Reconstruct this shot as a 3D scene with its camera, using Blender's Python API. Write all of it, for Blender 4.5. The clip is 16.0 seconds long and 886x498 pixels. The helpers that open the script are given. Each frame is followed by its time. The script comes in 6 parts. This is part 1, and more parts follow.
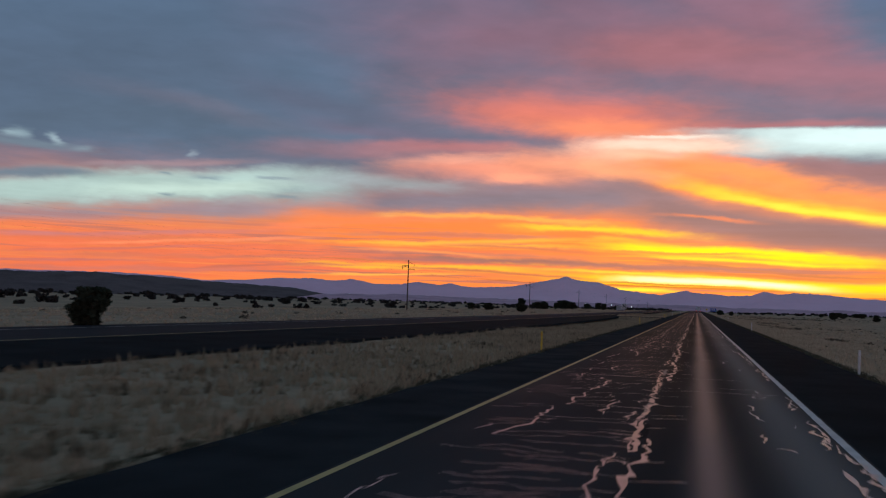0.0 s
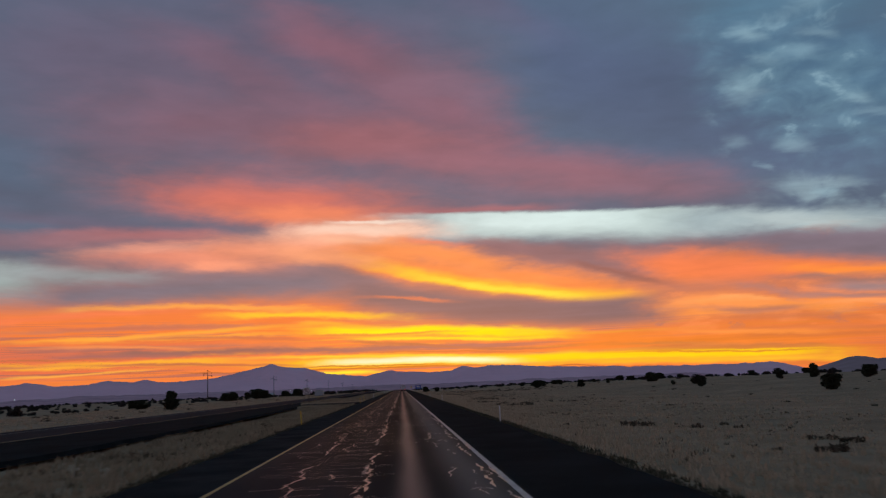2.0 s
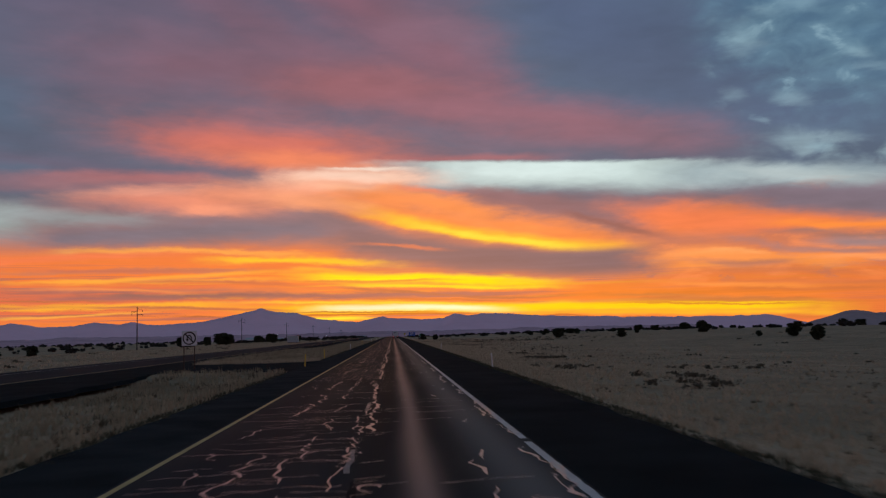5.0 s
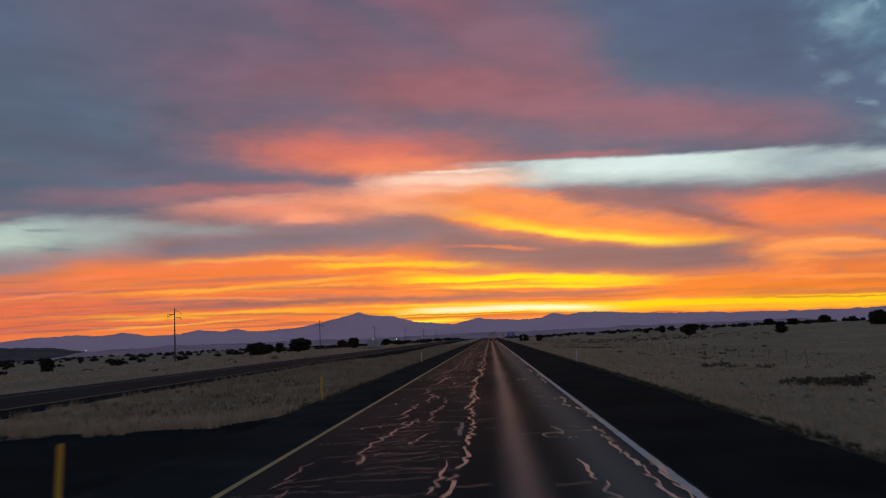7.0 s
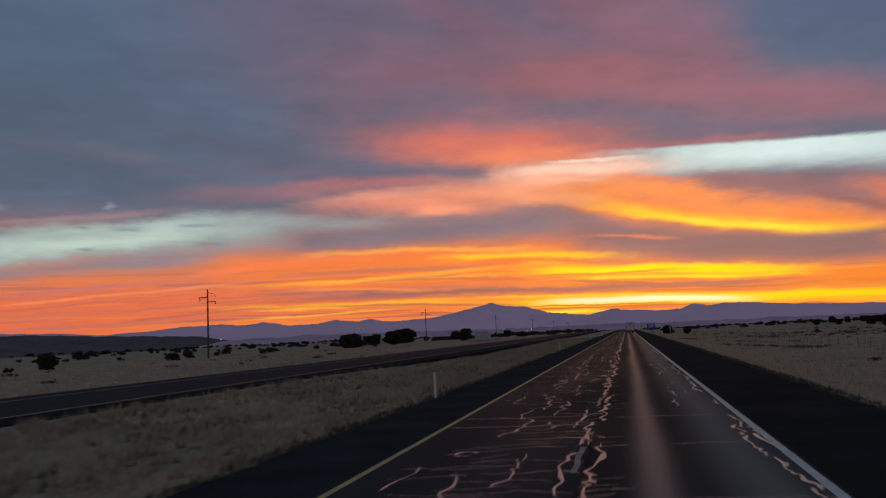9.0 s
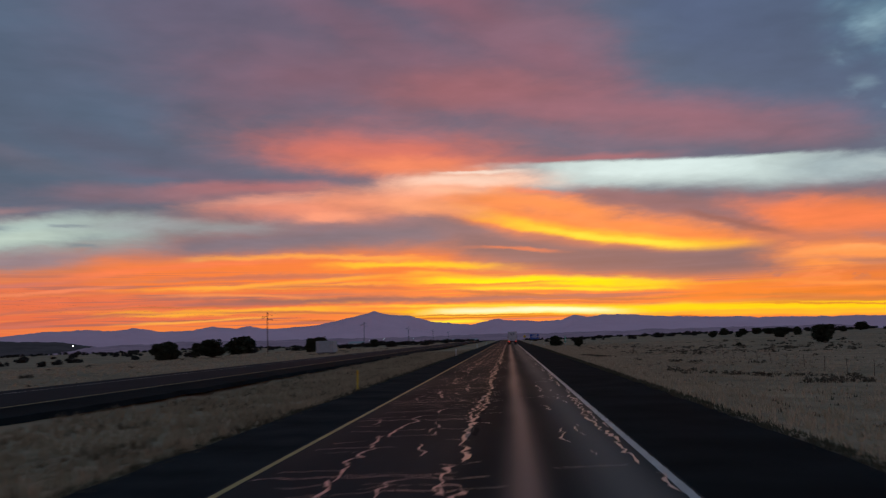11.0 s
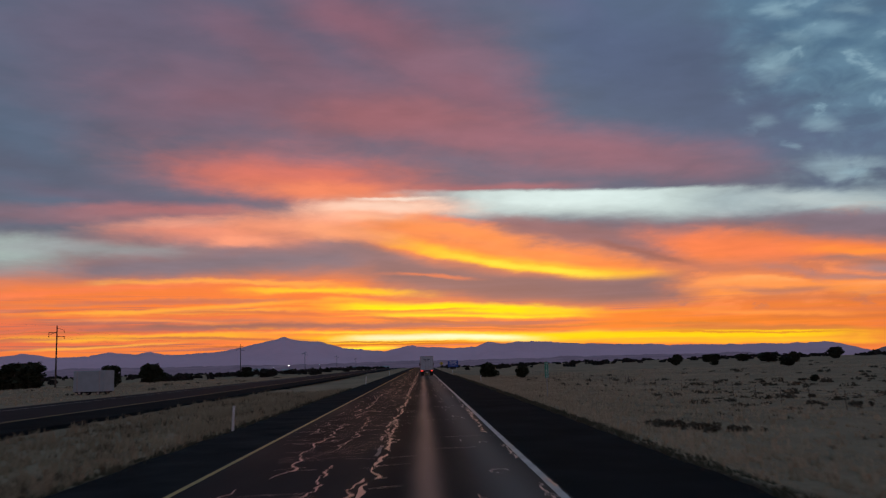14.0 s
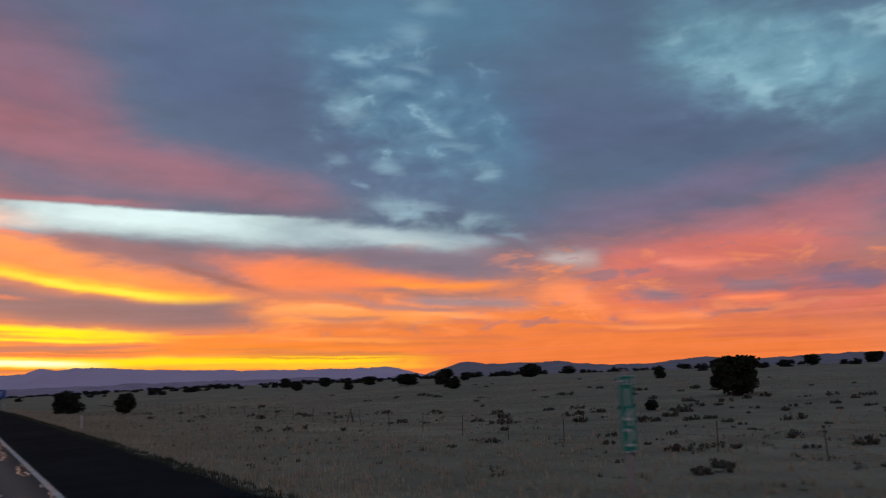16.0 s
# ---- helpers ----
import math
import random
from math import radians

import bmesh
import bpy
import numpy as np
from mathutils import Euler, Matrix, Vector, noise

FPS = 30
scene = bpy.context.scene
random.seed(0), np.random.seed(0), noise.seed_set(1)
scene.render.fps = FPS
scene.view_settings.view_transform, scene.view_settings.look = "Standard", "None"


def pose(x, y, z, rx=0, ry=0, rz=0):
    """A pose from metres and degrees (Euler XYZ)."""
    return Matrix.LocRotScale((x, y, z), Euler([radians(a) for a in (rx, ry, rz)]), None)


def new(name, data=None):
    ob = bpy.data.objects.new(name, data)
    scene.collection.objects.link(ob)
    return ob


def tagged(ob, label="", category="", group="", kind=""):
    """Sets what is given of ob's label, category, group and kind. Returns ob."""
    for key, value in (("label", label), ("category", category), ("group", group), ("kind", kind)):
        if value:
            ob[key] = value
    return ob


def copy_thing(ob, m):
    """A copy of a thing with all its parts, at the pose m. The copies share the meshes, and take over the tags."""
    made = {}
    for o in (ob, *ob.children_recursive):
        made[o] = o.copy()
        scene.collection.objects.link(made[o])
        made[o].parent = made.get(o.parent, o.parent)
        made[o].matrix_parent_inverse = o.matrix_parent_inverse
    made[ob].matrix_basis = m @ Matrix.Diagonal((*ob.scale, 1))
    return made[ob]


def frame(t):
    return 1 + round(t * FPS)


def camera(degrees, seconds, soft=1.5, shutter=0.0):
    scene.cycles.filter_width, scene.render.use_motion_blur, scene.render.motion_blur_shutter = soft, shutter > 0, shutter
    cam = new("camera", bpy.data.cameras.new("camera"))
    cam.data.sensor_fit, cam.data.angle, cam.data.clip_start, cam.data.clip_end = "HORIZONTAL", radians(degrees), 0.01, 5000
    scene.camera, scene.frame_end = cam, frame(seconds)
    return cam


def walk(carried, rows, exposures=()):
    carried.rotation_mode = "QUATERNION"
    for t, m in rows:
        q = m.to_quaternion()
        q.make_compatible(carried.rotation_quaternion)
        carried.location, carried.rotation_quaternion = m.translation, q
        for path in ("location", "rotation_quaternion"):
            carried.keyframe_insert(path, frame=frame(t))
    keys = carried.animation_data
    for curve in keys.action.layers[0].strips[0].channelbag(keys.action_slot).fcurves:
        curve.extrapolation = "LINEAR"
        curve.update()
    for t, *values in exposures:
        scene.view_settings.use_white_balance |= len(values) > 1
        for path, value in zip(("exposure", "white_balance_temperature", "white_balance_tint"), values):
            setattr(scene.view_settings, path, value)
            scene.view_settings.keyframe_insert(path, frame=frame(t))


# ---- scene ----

# ---- camera ----
EYE = 2.36
cam = camera(54.97, 16.0, soft=1.2, shutter=0.25)
# seconds, metres to the right of the lane's middle, metres along the road, yaw, pitch, roll
PATH = [
    (0.0, -0.05, 0.0, 16.55, 3.44, -1.99),
    (0.5, -0.03, 13.8, 15.54, 3.36, -1.26),
    (1.0, -0.02, 27.6, 8.83, 4.68, 1.18),
    (1.5, 0.00, 41.4, 1.65, 6.68, 2.39),
    (2.0, 0.02, 55.2, -2.76, 9.11, 2.47),
    (2.5, 0.03, 69.0, -4.59, 8.13, 2.14),
    (3.0, 0.05, 82.8, -5.35, 8.15, 1.84),
    (5.5, -0.30, 151.8, -1.59, 5.16, 1.55),
    (6.0, -0.28, 165.6, 0.70, 5.11, 1.86),
    (6.5, -0.26, 179.4, 2.28, 5.17, 2.59),
    (7.0, -0.24, 193.2, 3.16, 5.93, 2.73),
    (7.5, -0.22, 207.0, 3.79, 6.44, 2.51),
    (8.0, -0.20, 220.8, 12.42, 5.91, 2.41),
    (10.5, 0.00, 289.8, 8.55, 5.55, 1.87),
    (11.0, 0.00, 303.6, 4.42, 6.02, 1.80),
    (11.5, 0.00, 317.4, -0.01, 5.78, 1.85),
    (12.0, 0.00, 331.2, -0.78, 5.81, 3.11),
    (12.5, 0.00, 345.0, -1.26, 6.09, 2.98),
    (13.0, 0.00, 358.8, -1.41, 6.38, 1.82),
    (13.5, 0.07, 372.6, -1.43, 6.80, 1.69),
    (14.0, 0.15, 386.4, -1.35, 7.64, 1.68),
    (14.5, 0.23, 400.2, -3.96, 8.46, 1.93),
    (15.0, 0.32, 414.0, -13.36, 8.89, 2.82),
    (15.3, 0.34, 422.3, -16.70, 8.72, 2.06),
    (15.5, 0.36, 427.8, -19.96, 8.61, 2.77),
    (15.6, 0.37, 430.6, -21.98, 8.55, 2.76),
    (16.0, 0.40, 441.6, -29.58, 8.35, 2.44),
]
walk(cam, [(t, pose(x, y, EYE, 90 + p, r, yaw)) for t, x, y, yaw, p, r in PATH],
     [(0.0, 0.26, 6150, 5), (1.0, 0.26, 6150, 6), (1.5, 0.02, 6500, 10), (3.0, -0.05, 6500, 10), (14.5, 0.0, 6500, 10), (15.5, -0.08, 6500, 9), (16.0, 0.12, 6200, 8)])

# ---- sky: a sunset with broken cloud, seen by azimuth and elevation in degrees; north (azimuth 0) lies along the road ----


def lin(c):
    """Display colour 0-255 to linear."""
    return tuple(((v / 255 + 0.055) / 1.055) ** 2.4 if v > 10 else v / 255 / 12.92 for v in c) + (1,)


world = bpy.data.worlds.new("sunset_sky")
scene.world = world
world.use_nodes = True
wt = world.node_tree
wt.nodes.clear()


def wnode(kind, **kw):
    n = wt.nodes.new(kind)
    for k, v in kw.items():
        if k == "operation":
            n.operation = v
        elif k == "clamp":
            n.use_clamp = v
    return n


def plug(sock, val):
    if isinstance(val, (int, float)):
        sock.default_value = val
    elif isinstance(val, tuple):
        sock.default_value = val
    else:
        wt.links.new(val, sock)


def M(op, a, b=0.0, c=0.0, clamp=False):
    n = wnode("ShaderNodeMath", operation=op, clamp=clamp)
    plug(n.inputs[0], a)
    plug(n.inputs[1], b)
    plug(n.inputs[2], c)
    return n.outputs[0]


def smooth(val, lo, hi):
    n = wnode("ShaderNodeMapRange")
    n.interpolation_type, n.clamp = "SMOOTHSTEP", False
    plug(n.inputs["Value"], val)
    n.inputs["From Min"].default_value, n.inputs["From Max"].default_value = lo, hi
    return n.outputs["Result"]


def blend(fac, a, b):
    n = wt.nodes.new("ShaderNodeMix")
    n.data_type = "RGBA"
    plug(n.inputs["Factor"], fac)
    plug(n.inputs[6], a)
    plug(n.inputs[7], b)
    return n.outputs[2]


def cloud_noise(az_scale, el_scale, shift, detail=4.0, rough=0.55, distort=0.0):
    v = wt.nodes.new("ShaderNodeCombineXYZ")
    plug(v.inputs[0], M("MULTIPLY", AZ, az_scale))
    plug(v.inputs[1], M("MULTIPLY", EL, el_scale))
    v.inputs[2].default_value = shift
    n = wt.nodes.new("ShaderNodeTexNoise")
    wt.links.new(v.outputs[0], n.inputs["Vector"])
    n.inputs["Scale"].default_value = 1.0
    n.inputs["Detail"].default_value = detail
    n.inputs["Roughness"].default_value = rough
    n.inputs["Distortion"].default_value = distort
    return n.outputs["Fac"]


coord = wt.nodes.new("ShaderNodeTexCoord")
split = wt.nodes.new("ShaderNodeSeparateXYZ")
wt.links.new(coord.outputs["Generated"], split.inputs[0])
DEG = 57.29578
AZ = M("MULTIPLY", M("ARCTAN2", split.outputs[0], split.outputs[1]), DEG)
EL = M("MULTIPLY", M("ARCSINE", split.outputs[2]), DEG)
wave = M("SUBTRACT", cloud_noise(0.11, 0.40, 3.1, 5.0, 0.6, 0.4), 0.5)      # long soft folds
fine = M("SUBTRACT", cloud_noise(0.45, 1.5, 7.7, 5.0, 0.62, 0.3), 0.5)       # torn edges
streak = M("SUBTRACT", cloud_noise(0.06, 3.0, 11.3, 4.0, 0.6), 0.5)          # thin level streaks
puff = M("SUBTRACT", cloud_noise(0.24, 0.72, 17.9, 6.0, 0.58, 0.4), 0.5)
mottle = cloud_noise(0.40, 0.62, 31.0, 4.0, 0.5, 0.3)                       # dappled openings
# the deck as a level sheet overhead: its folds flatten out towards the horizon
over = M("ADD", M("MAXIMUM", split.outputs[2], 0.0), 0.10)
sheet = wt.nodes.new("ShaderNodeCombineXYZ")
plug(sheet.inputs[0], M("DIVIDE", M("MULTIPLY_ADD", split.outputs[0], 0.8, M("MULTIPLY", split.outputs[1], 0.25)), over))
plug(sheet.inputs[1], M("DIVIDE", M("MULTIPLY_ADD", split.outputs[1], 1.0, M("MULTIPLY", split.outputs[0], -0.3)), over))


def sheet_noise(scale, detail, rough, distort):
    n = wt.nodes.new("ShaderNodeTexNoise")
    wt.links.new(sheet.outputs[0], n.inputs["Vector"])
    n.inputs["Scale"].default_value, n.inputs["Detail"].default_value, n.inputs["Roughness"].default_value, n.inputs["Distortion"].default_value = scale, detail, rough, distort
    return M("SUBTRACT", n.outputs["Fac"], 0.5)


deck = sheet_noise(1.9, 5.0, 0.5, 0.4)
ripple = sheet_noise(7.0, 4.0, 0.55, 0.3)
AZW = M("MULTIPLY_ADD", M("SUBTRACT", cloud_noise(0.16, 0.5, 23.0, 4.0, 0.6), 0.5), 5.0, AZ)
ELW = M("ADD", EL, M("ADD", M("MULTIPLY", wave, 2.4), M("MULTIPLY", fine, 0.9)))
FOLD = M("ADD", M("MULTIPLY", wave, 0.9), M("MULTIPLY", fine, 0.4))

# clear-sky base: a glow round the sunset that dies away to slate above and behind
away = smooth(M("ABSOLUTE", M("SUBTRACT", AZ, 4.0)), 30.0, 120.0)
low = blend(away, lin((240, 126, 64)), lin((158, 112, 118)))
behind = smooth(M("SUBTRACT", 0.0, split.outputs[1]), -0.1, 0.6)
high = blend(smooth(EL, 14.0, 40.0), blend(behind, lin((80, 97, 121)), lin((126, 106, 120))), lin((76, 101, 124)))
SKY = blend(smooth(ELW, 2.0, 10.0), low, high)


def band_group():
    """The shape of one streak or bank of cloud, shared by them all."""
    gt = bpy.data.node_groups.new("cloud_band", "ShaderNodeTree")
    for key in ("Fold", "Across", "Height", "Puff", "Mottle", "Az", "El", "Half Width", "Half Height", "Alpha", "Slope", "Curve", "Top", "Foot", "Ends", "Torn", "Warp", "Hole Low", "Hole High"):
        gt.interface.new_socket(key, in_out="INPUT", socket_type="NodeSocketFloat")
    for key in ("Sky", "Colour"):
        gt.interface.new_socket(key, in_out="INPUT", socket_type="NodeSocketColor")
    gt.interface.new_socket("Sky", in_out="OUTPUT", socket_type="NodeSocketColor")
    gi, go = gt.nodes.new("NodeGroupInput"), gt.nodes.new("NodeGroupOutput")

    def m(op, a, b=0.0, c=0.0):
        n = gt.nodes.new("ShaderNodeMath")
        n.operation = op
        for i, val in enumerate((a, b, c)):
            if isinstance(val, str):
                gt.links.new(gi.outputs[val], n.inputs[i])
            elif isinstance(val, float):
                n.inputs[i].default_value = val
            else:
                gt.links.new(val, n.inputs[i])
        return n.outputs[0]

    def ramp(val, lo, hi):
        n = gt.nodes.new("ShaderNodeMapRange")
        n.interpolation_type, n.clamp = "SMOOTHSTEP", False
        for sock, q in (("Value", val), ("From Min", lo), ("From Max", hi)):
            if isinstance(q, float):
                n.inputs[sock].default_value = q
            else:
                gt.links.new(gi.outputs[q] if isinstance(q, str) else q, n.inputs[sock])
        return n.outputs["Result"]

    d = m("SUBTRACT", "Across", "Az")
    centre = m("MULTIPLY_ADD", m("MULTIPLY_ADD", d, "Curve", "Slope"), d, "El")
    h = m("DIVIDE", m("SUBTRACT", m("MULTIPLY_ADD", "Fold", "Warp", "Height"), centre), "Half Height")
    shape = m("MULTIPLY", ramp(m("SUBTRACT", 1.0, h), 0.0, "Top"), ramp(m("ADD", 1.0, h), 0.0, "Foot"))
    shape = m("MULTIPLY", shape, ramp(m("SUBTRACT", 1.0, m("ABSOLUTE", m("DIVIDE", d, "Half Width"))), 0.0, "Ends"))
    shape = m("MULTIPLY", shape, ramp("Mottle", "Hole Low", "Hole High"))
    # cloud breaks up where it thins out
    shape = m("MULTIPLY_ADD", m("MULTIPLY", m("MULTIPLY", shape, m("SUBTRACT", 1.0, shape)), "Puff"), "Torn", shape)
    mx = gt.nodes.new("ShaderNodeMix")
    mx.data_type = "RGBA"
    gt.links.new(m("MULTIPLY", shape, "Alpha"), mx.inputs["Factor"])
    gt.links.new(gi.outputs["Sky"], mx.inputs[6])
    gt.links.new(gi.outputs["Colour"], mx.inputs[7])
    gt.links.new(mx.outputs[2], go.inputs["Sky"])
    return gt


BAND = band_group()


def band(az, el, half_w, half_h, colour, alpha, slope, curve, top, foot, ends, torn, warp=1, holes=0):
    """One streak or bank of cloud: its middle, half width and half height in degrees, colour and weight, the tilt and bow of its line,
    how soft its top, foot and ends are, how torn its edges, and how far it folds."""
    global SKY
    n = wt.nodes.new("ShaderNodeGroup")
    n.node_tree = BAND
    lo_, hi_ = (-3.0, -2.0) if not holes else (0.5 - holes, 0.5 + holes) if holes > 0 else (0.57, 0.57 - holes)
    values = (az, el, half_w, half_h, alpha, slope, curve, min(1.0, 2 * top), min(1.0, 2 * foot), ends, 9.0 * torn, warp, lo_, hi_)
    for key, val in zip(("Az", "El", "Half Width", "Half Height", "Alpha", "Slope", "Curve", "Top", "Foot", "Ends", "Torn", "Warp", "Hole Low", "Hole High"), values):
        n.inputs[key].default_value = val
    for key, val in (("Fold", FOLD), ("Across", AZW), ("Height", EL), ("Puff", puff), ("Mottle", mottle), ("Sky", SKY)):
        wt.links.new(val, n.inputs[key])
    n.inputs["Colour"].default_value = lin(colour)
    SKY = n.outputs[0]


# the high deck: slate, mauve and rose
band(-38.2, 13.64, 14.8, 5.65, (76, 90, 112), 0.92, 0.089, -0.0041, 0.80, 0.70, 0.60, 0.20, warp=1.5)
band(-38.6, 10.80, 11.6, 2.06, (72, 86, 106), 0.75, 0.131, -0.0106, 0.90, 0.60, 0.70, 0.30, warp=1.5)
band(-10.5, 21.94, 24.4, 6.76, (100, 90, 112), 0.90, 0.019, -0.0035, 0.80, 0.90, 0.60, 0.15, warp=1.5)
band(-7.8, 17.45, 19.8, 4.25, (128, 90, 106), 0.85, -0.017, -0.0035, 0.90, 0.90, 0.70, 0.20, warp=1.5)
band(-0.3, 20.81, 13.0, 3.43, (150, 93, 107), 0.60, -0.508, -0.0047, 0.90, 0.90, 0.70, 0.25, warp=1.5)
band(-10.7, 21.25, 8.8, 2.10, (132, 91, 108), 0.45, -0.360, -0.0144, 0.90, 0.90, 0.80, 0.30, warp=1.5)
band(-1.2, 16.47, 10.9, 2.41, (160, 96, 102), 0.70, -0.060, -0.0153, 0.90, 0.90, 0.80, 0.30, warp=1.5)
band(8.0, 24.62, 8.1, 2.10, (98, 92, 118), 0.60, -0.445, -0.0351, 0.90, 0.90, 0.80, 0.30, warp=1.5)
band(19.6, 17.61, 13.4, 6.58, (78, 94, 125), 0.92, -0.388, 0.0049, 0.80, 0.80, 0.50, 0.20, warp=1.5)
band(13.9, 12.80, 12.1, 2.23, (122, 96, 114), 0.80, -0.062, -0.0075, 0.90, 0.50, 0.60, 0.30)
band(-8.1, 12.67, 16.1, 2.94, (196, 102, 94), 0.75, -0.053, -0.0007, 1.00, 0.70, 0.90, 0.30, warp=1.5)
band(-8.3, 12.28, 10.9, 1.91, (228, 114, 88), 0.65, -0.063, -0.0010, 1.00, 0.80, 0.90, 0.40, warp=1.5)
band(-5.6, 11.58, 9.6, 1.12, (248, 136, 92), 0.75, -0.039, -0.0017, 0.90, 0.80, 0.90, 0.50)
band(-24.4, 12.39, 9.2, 1.71, (82, 86, 108), 0.72, -0.175, 0.0007, 0.80, 0.80, 0.80, 0.30)
band(-20.4, 10.80, 8.3, 0.88, (98, 90, 112), 0.80, -0.086, -0.0002, 0.80, 0.60, 0.60, 0.30)
band(-18.0, 10.12, 8.4, 0.70, (176, 104, 106), 0.80, 0.038, -0.0032, 0.80, 0.80, 0.70, 0.50)
band(5.1, 11.70, 8.7, 0.42, (172, 102, 108), 0.70, -0.022, -0.0016, 0.90, 0.60, 0.70, 0.40, warp=0.7)
band(-33.0, 11.99, 9.9, 0.99, (98, 96, 114), 0.60, -0.158, -0.0081, 0.90, 0.90, 0.90, 0.40)
band(-23.1, 9.69, 10.7, 0.89, (128, 98, 112), 0.75, -0.008, -0.0028, 0.90, 0.50, 0.80, 0.40)
band(-34.8, 8.23, 7.9, 0.32, (150, 118, 126), 0.80, 0.096, -0.0003, 0.90, 0.40, 0.60, 0.40, warp=0.7)
# the deck turns to rose over the far side of the plain
band(9.0, 14.40, 15.6, 2.36, (150, 98, 112), 0.80, -0.148, -0.0021, 1.00, 0.60, 0.80, 0.30, warp=1.5)
band(3.2, 20.34, 7.3, 2.94, (128, 98, 116), 0.70, -0.180, -0.0261, 1.00, 1.00, 0.80, 0.30, warp=1.5)
band(25.2, 15.61, 13.3, 4.05, (78, 93, 120), 0.70, -0.252, -0.0011, 0.90, 0.90, 0.60, 0.20, warp=1.5)
band(41.6, 15.19, 12.2, 4.40, (78, 90, 119), 0.85, -0.066, 0.0023, 0.90, 0.90, 0.60, 0.20, warp=1.5)
band(44.6, 10.47, 11.6, 2.21, (112, 94, 120), 0.75, 0.152, 0.0078, 0.90, 0.90, 0.70, 0.30, warp=1.5)
band(50.0, 8.01, 13.4, 3.22, (170, 102, 110), 0.85, 0.168, 0.0065, 0.90, 0.70, 0.70, 0.40, warp=1.5)
band(48.3, 7.01, 10.3, 1.67, (214, 112, 98), 0.80, 0.089, -0.0038, 0.90, 0.80, 0.80, 0.60, warp=1.5)
# dappled teal openings in the deck
band(29.2, 17.97, 9.5, 7.17, (74, 110, 138), 0.88, -0.382, -0.0049, 0.90, 0.80, 0.60, 0.20, warp=1.5)
band(29.3, 23.63, 13.0, 3.88, (82, 120, 144), 0.80, -0.034, -0.0011, 0.90, 0.80, 0.80, 0.30, warp=1.5)
band(28.0, 17.62, 9.8, 5.53, (102, 138, 160), 0.38, -0.291, -0.0003, 0.90, 0.90, 0.80, 0.30, warp=1.5, holes=0.14)
band(53.1, 18.95, 10.9, 5.03, (98, 138, 156), 0.85, -0.253, -0.0008, 0.90, 0.80, 0.60, 0.30, warp=1.5)
band(52.5, 18.29, 8.4, 3.41, (128, 166, 178), 0.70, -0.271, 0.0065, 0.90, 0.90, 0.80, 0.40, warp=1.5, holes=0.2)
band(51.1, 17.08, 4.6, 1.44, (150, 186, 194), 0.75, -0.571, -0.0022, 0.90, 0.90, 0.90, 0.60, holes=0.15)
band(58.1, 19.69, 3.1, 1.28, (150, 184, 192), 0.70, -0.114, 0.0274, 0.90, 0.90, 0.90, 0.60, holes=0.15)
band(27.9, 16.55, 7.6, 7.11, (104, 140, 162), 0.44, -0.334, -0.0024, 0.90, 0.90, 0.80, 0.30, warp=1.5, holes=0.14)
band(28.1, 17.25, 8.0, 7.37, (146, 180, 196), 0.75, 0.038, -0.0014, 0.90, 0.90, 0.80, 0.30, warp=2, holes=-0.14)
band(51.9, 18.46, 9.0, 5.44, (116, 154, 170), 0.65, -0.206, 0.0060, 0.90, 0.90, 0.70, 0.50, warp=2, holes=0.2)
band(52.3, 18.01, 8.6, 4.77, (146, 180, 190), 0.70, -0.229, 0.0099, 0.90, 0.90, 0.70, 0.30, warp=2, holes=-0.14)
band(29.2, 10.71, 5.2, 1.17, (128, 152, 166), 0.70, -0.272, -0.0025, 0.90, 0.90, 0.80, 0.60, holes=0.15)
band(29.1, 10.51, 7.6, 1.28, (136, 160, 172), 0.70, -0.163, -0.0082, 0.90, 0.90, 0.80, 0.60, holes=0.15)
band(23.5, 17.48, 1.5, 1.07, (148, 180, 194), 0.30, -0.215, 0.0080, 1.00, 1.00, 1.00, 0.12, warp=1.5)
band(24.6, 20.98, 1.7, 0.97, (148, 180, 194), 0.30, -0.223, 0.0022, 1.00, 1.00, 1.00, 0.12, warp=1.5)
band(26.4, 13.74, 1.8, 0.57, (148, 180, 194), 0.30, -0.198, 0.0030, 1.00, 1.00, 1.00, 0.12, warp=1.5)
band(30.3, 16.27, 1.0, 0.60, (148, 180, 194), 0.30, -0.295, 0.0189, 1.00, 1.00, 1.00, 0.12, warp=1.5)
band(28.7, 20.29, 1.5, 0.54, (148, 180, 194), 0.30, -0.263, 0.0027, 1.00, 1.00, 1.00, 0.12, warp=1.5)
band(22.6, 14.45, 1.2, 0.71, (148, 180, 194), 0.30, -0.220, 0.0118, 1.00, 1.00, 1.00, 0.12, warp=1.5)
band(28.0, 10.76, 1.2, 0.32, (148, 180, 194), 0.30, -0.218, 0.0094, 1.00, 1.00, 1.00, 0.12, warp=1.5)
band(25.0, 12.63, 0.7, 0.38, (148, 180, 194), 0.30, -0.304, 0.0296, 1.00, 1.00, 1.00, 0.12, warp=1.5)
band(32.4, 13.12, 1.3, 0.48, (148, 180, 194), 0.30, -0.248, 0.0105, 1.00, 1.00, 1.00, 0.12, warp=1.5)
band(31.3, 15.26, 1.6, 0.48, (148, 180, 194), 0.30, -0.240, 0.0042, 1.00, 1.00, 1.00, 0.12, warp=1.5)
band(25.0, 19.20, 1.5, 0.62, (148, 180, 194), 0.30, -0.231, 0.0036, 1.00, 1.00, 1.00, 0.12, warp=1.5)
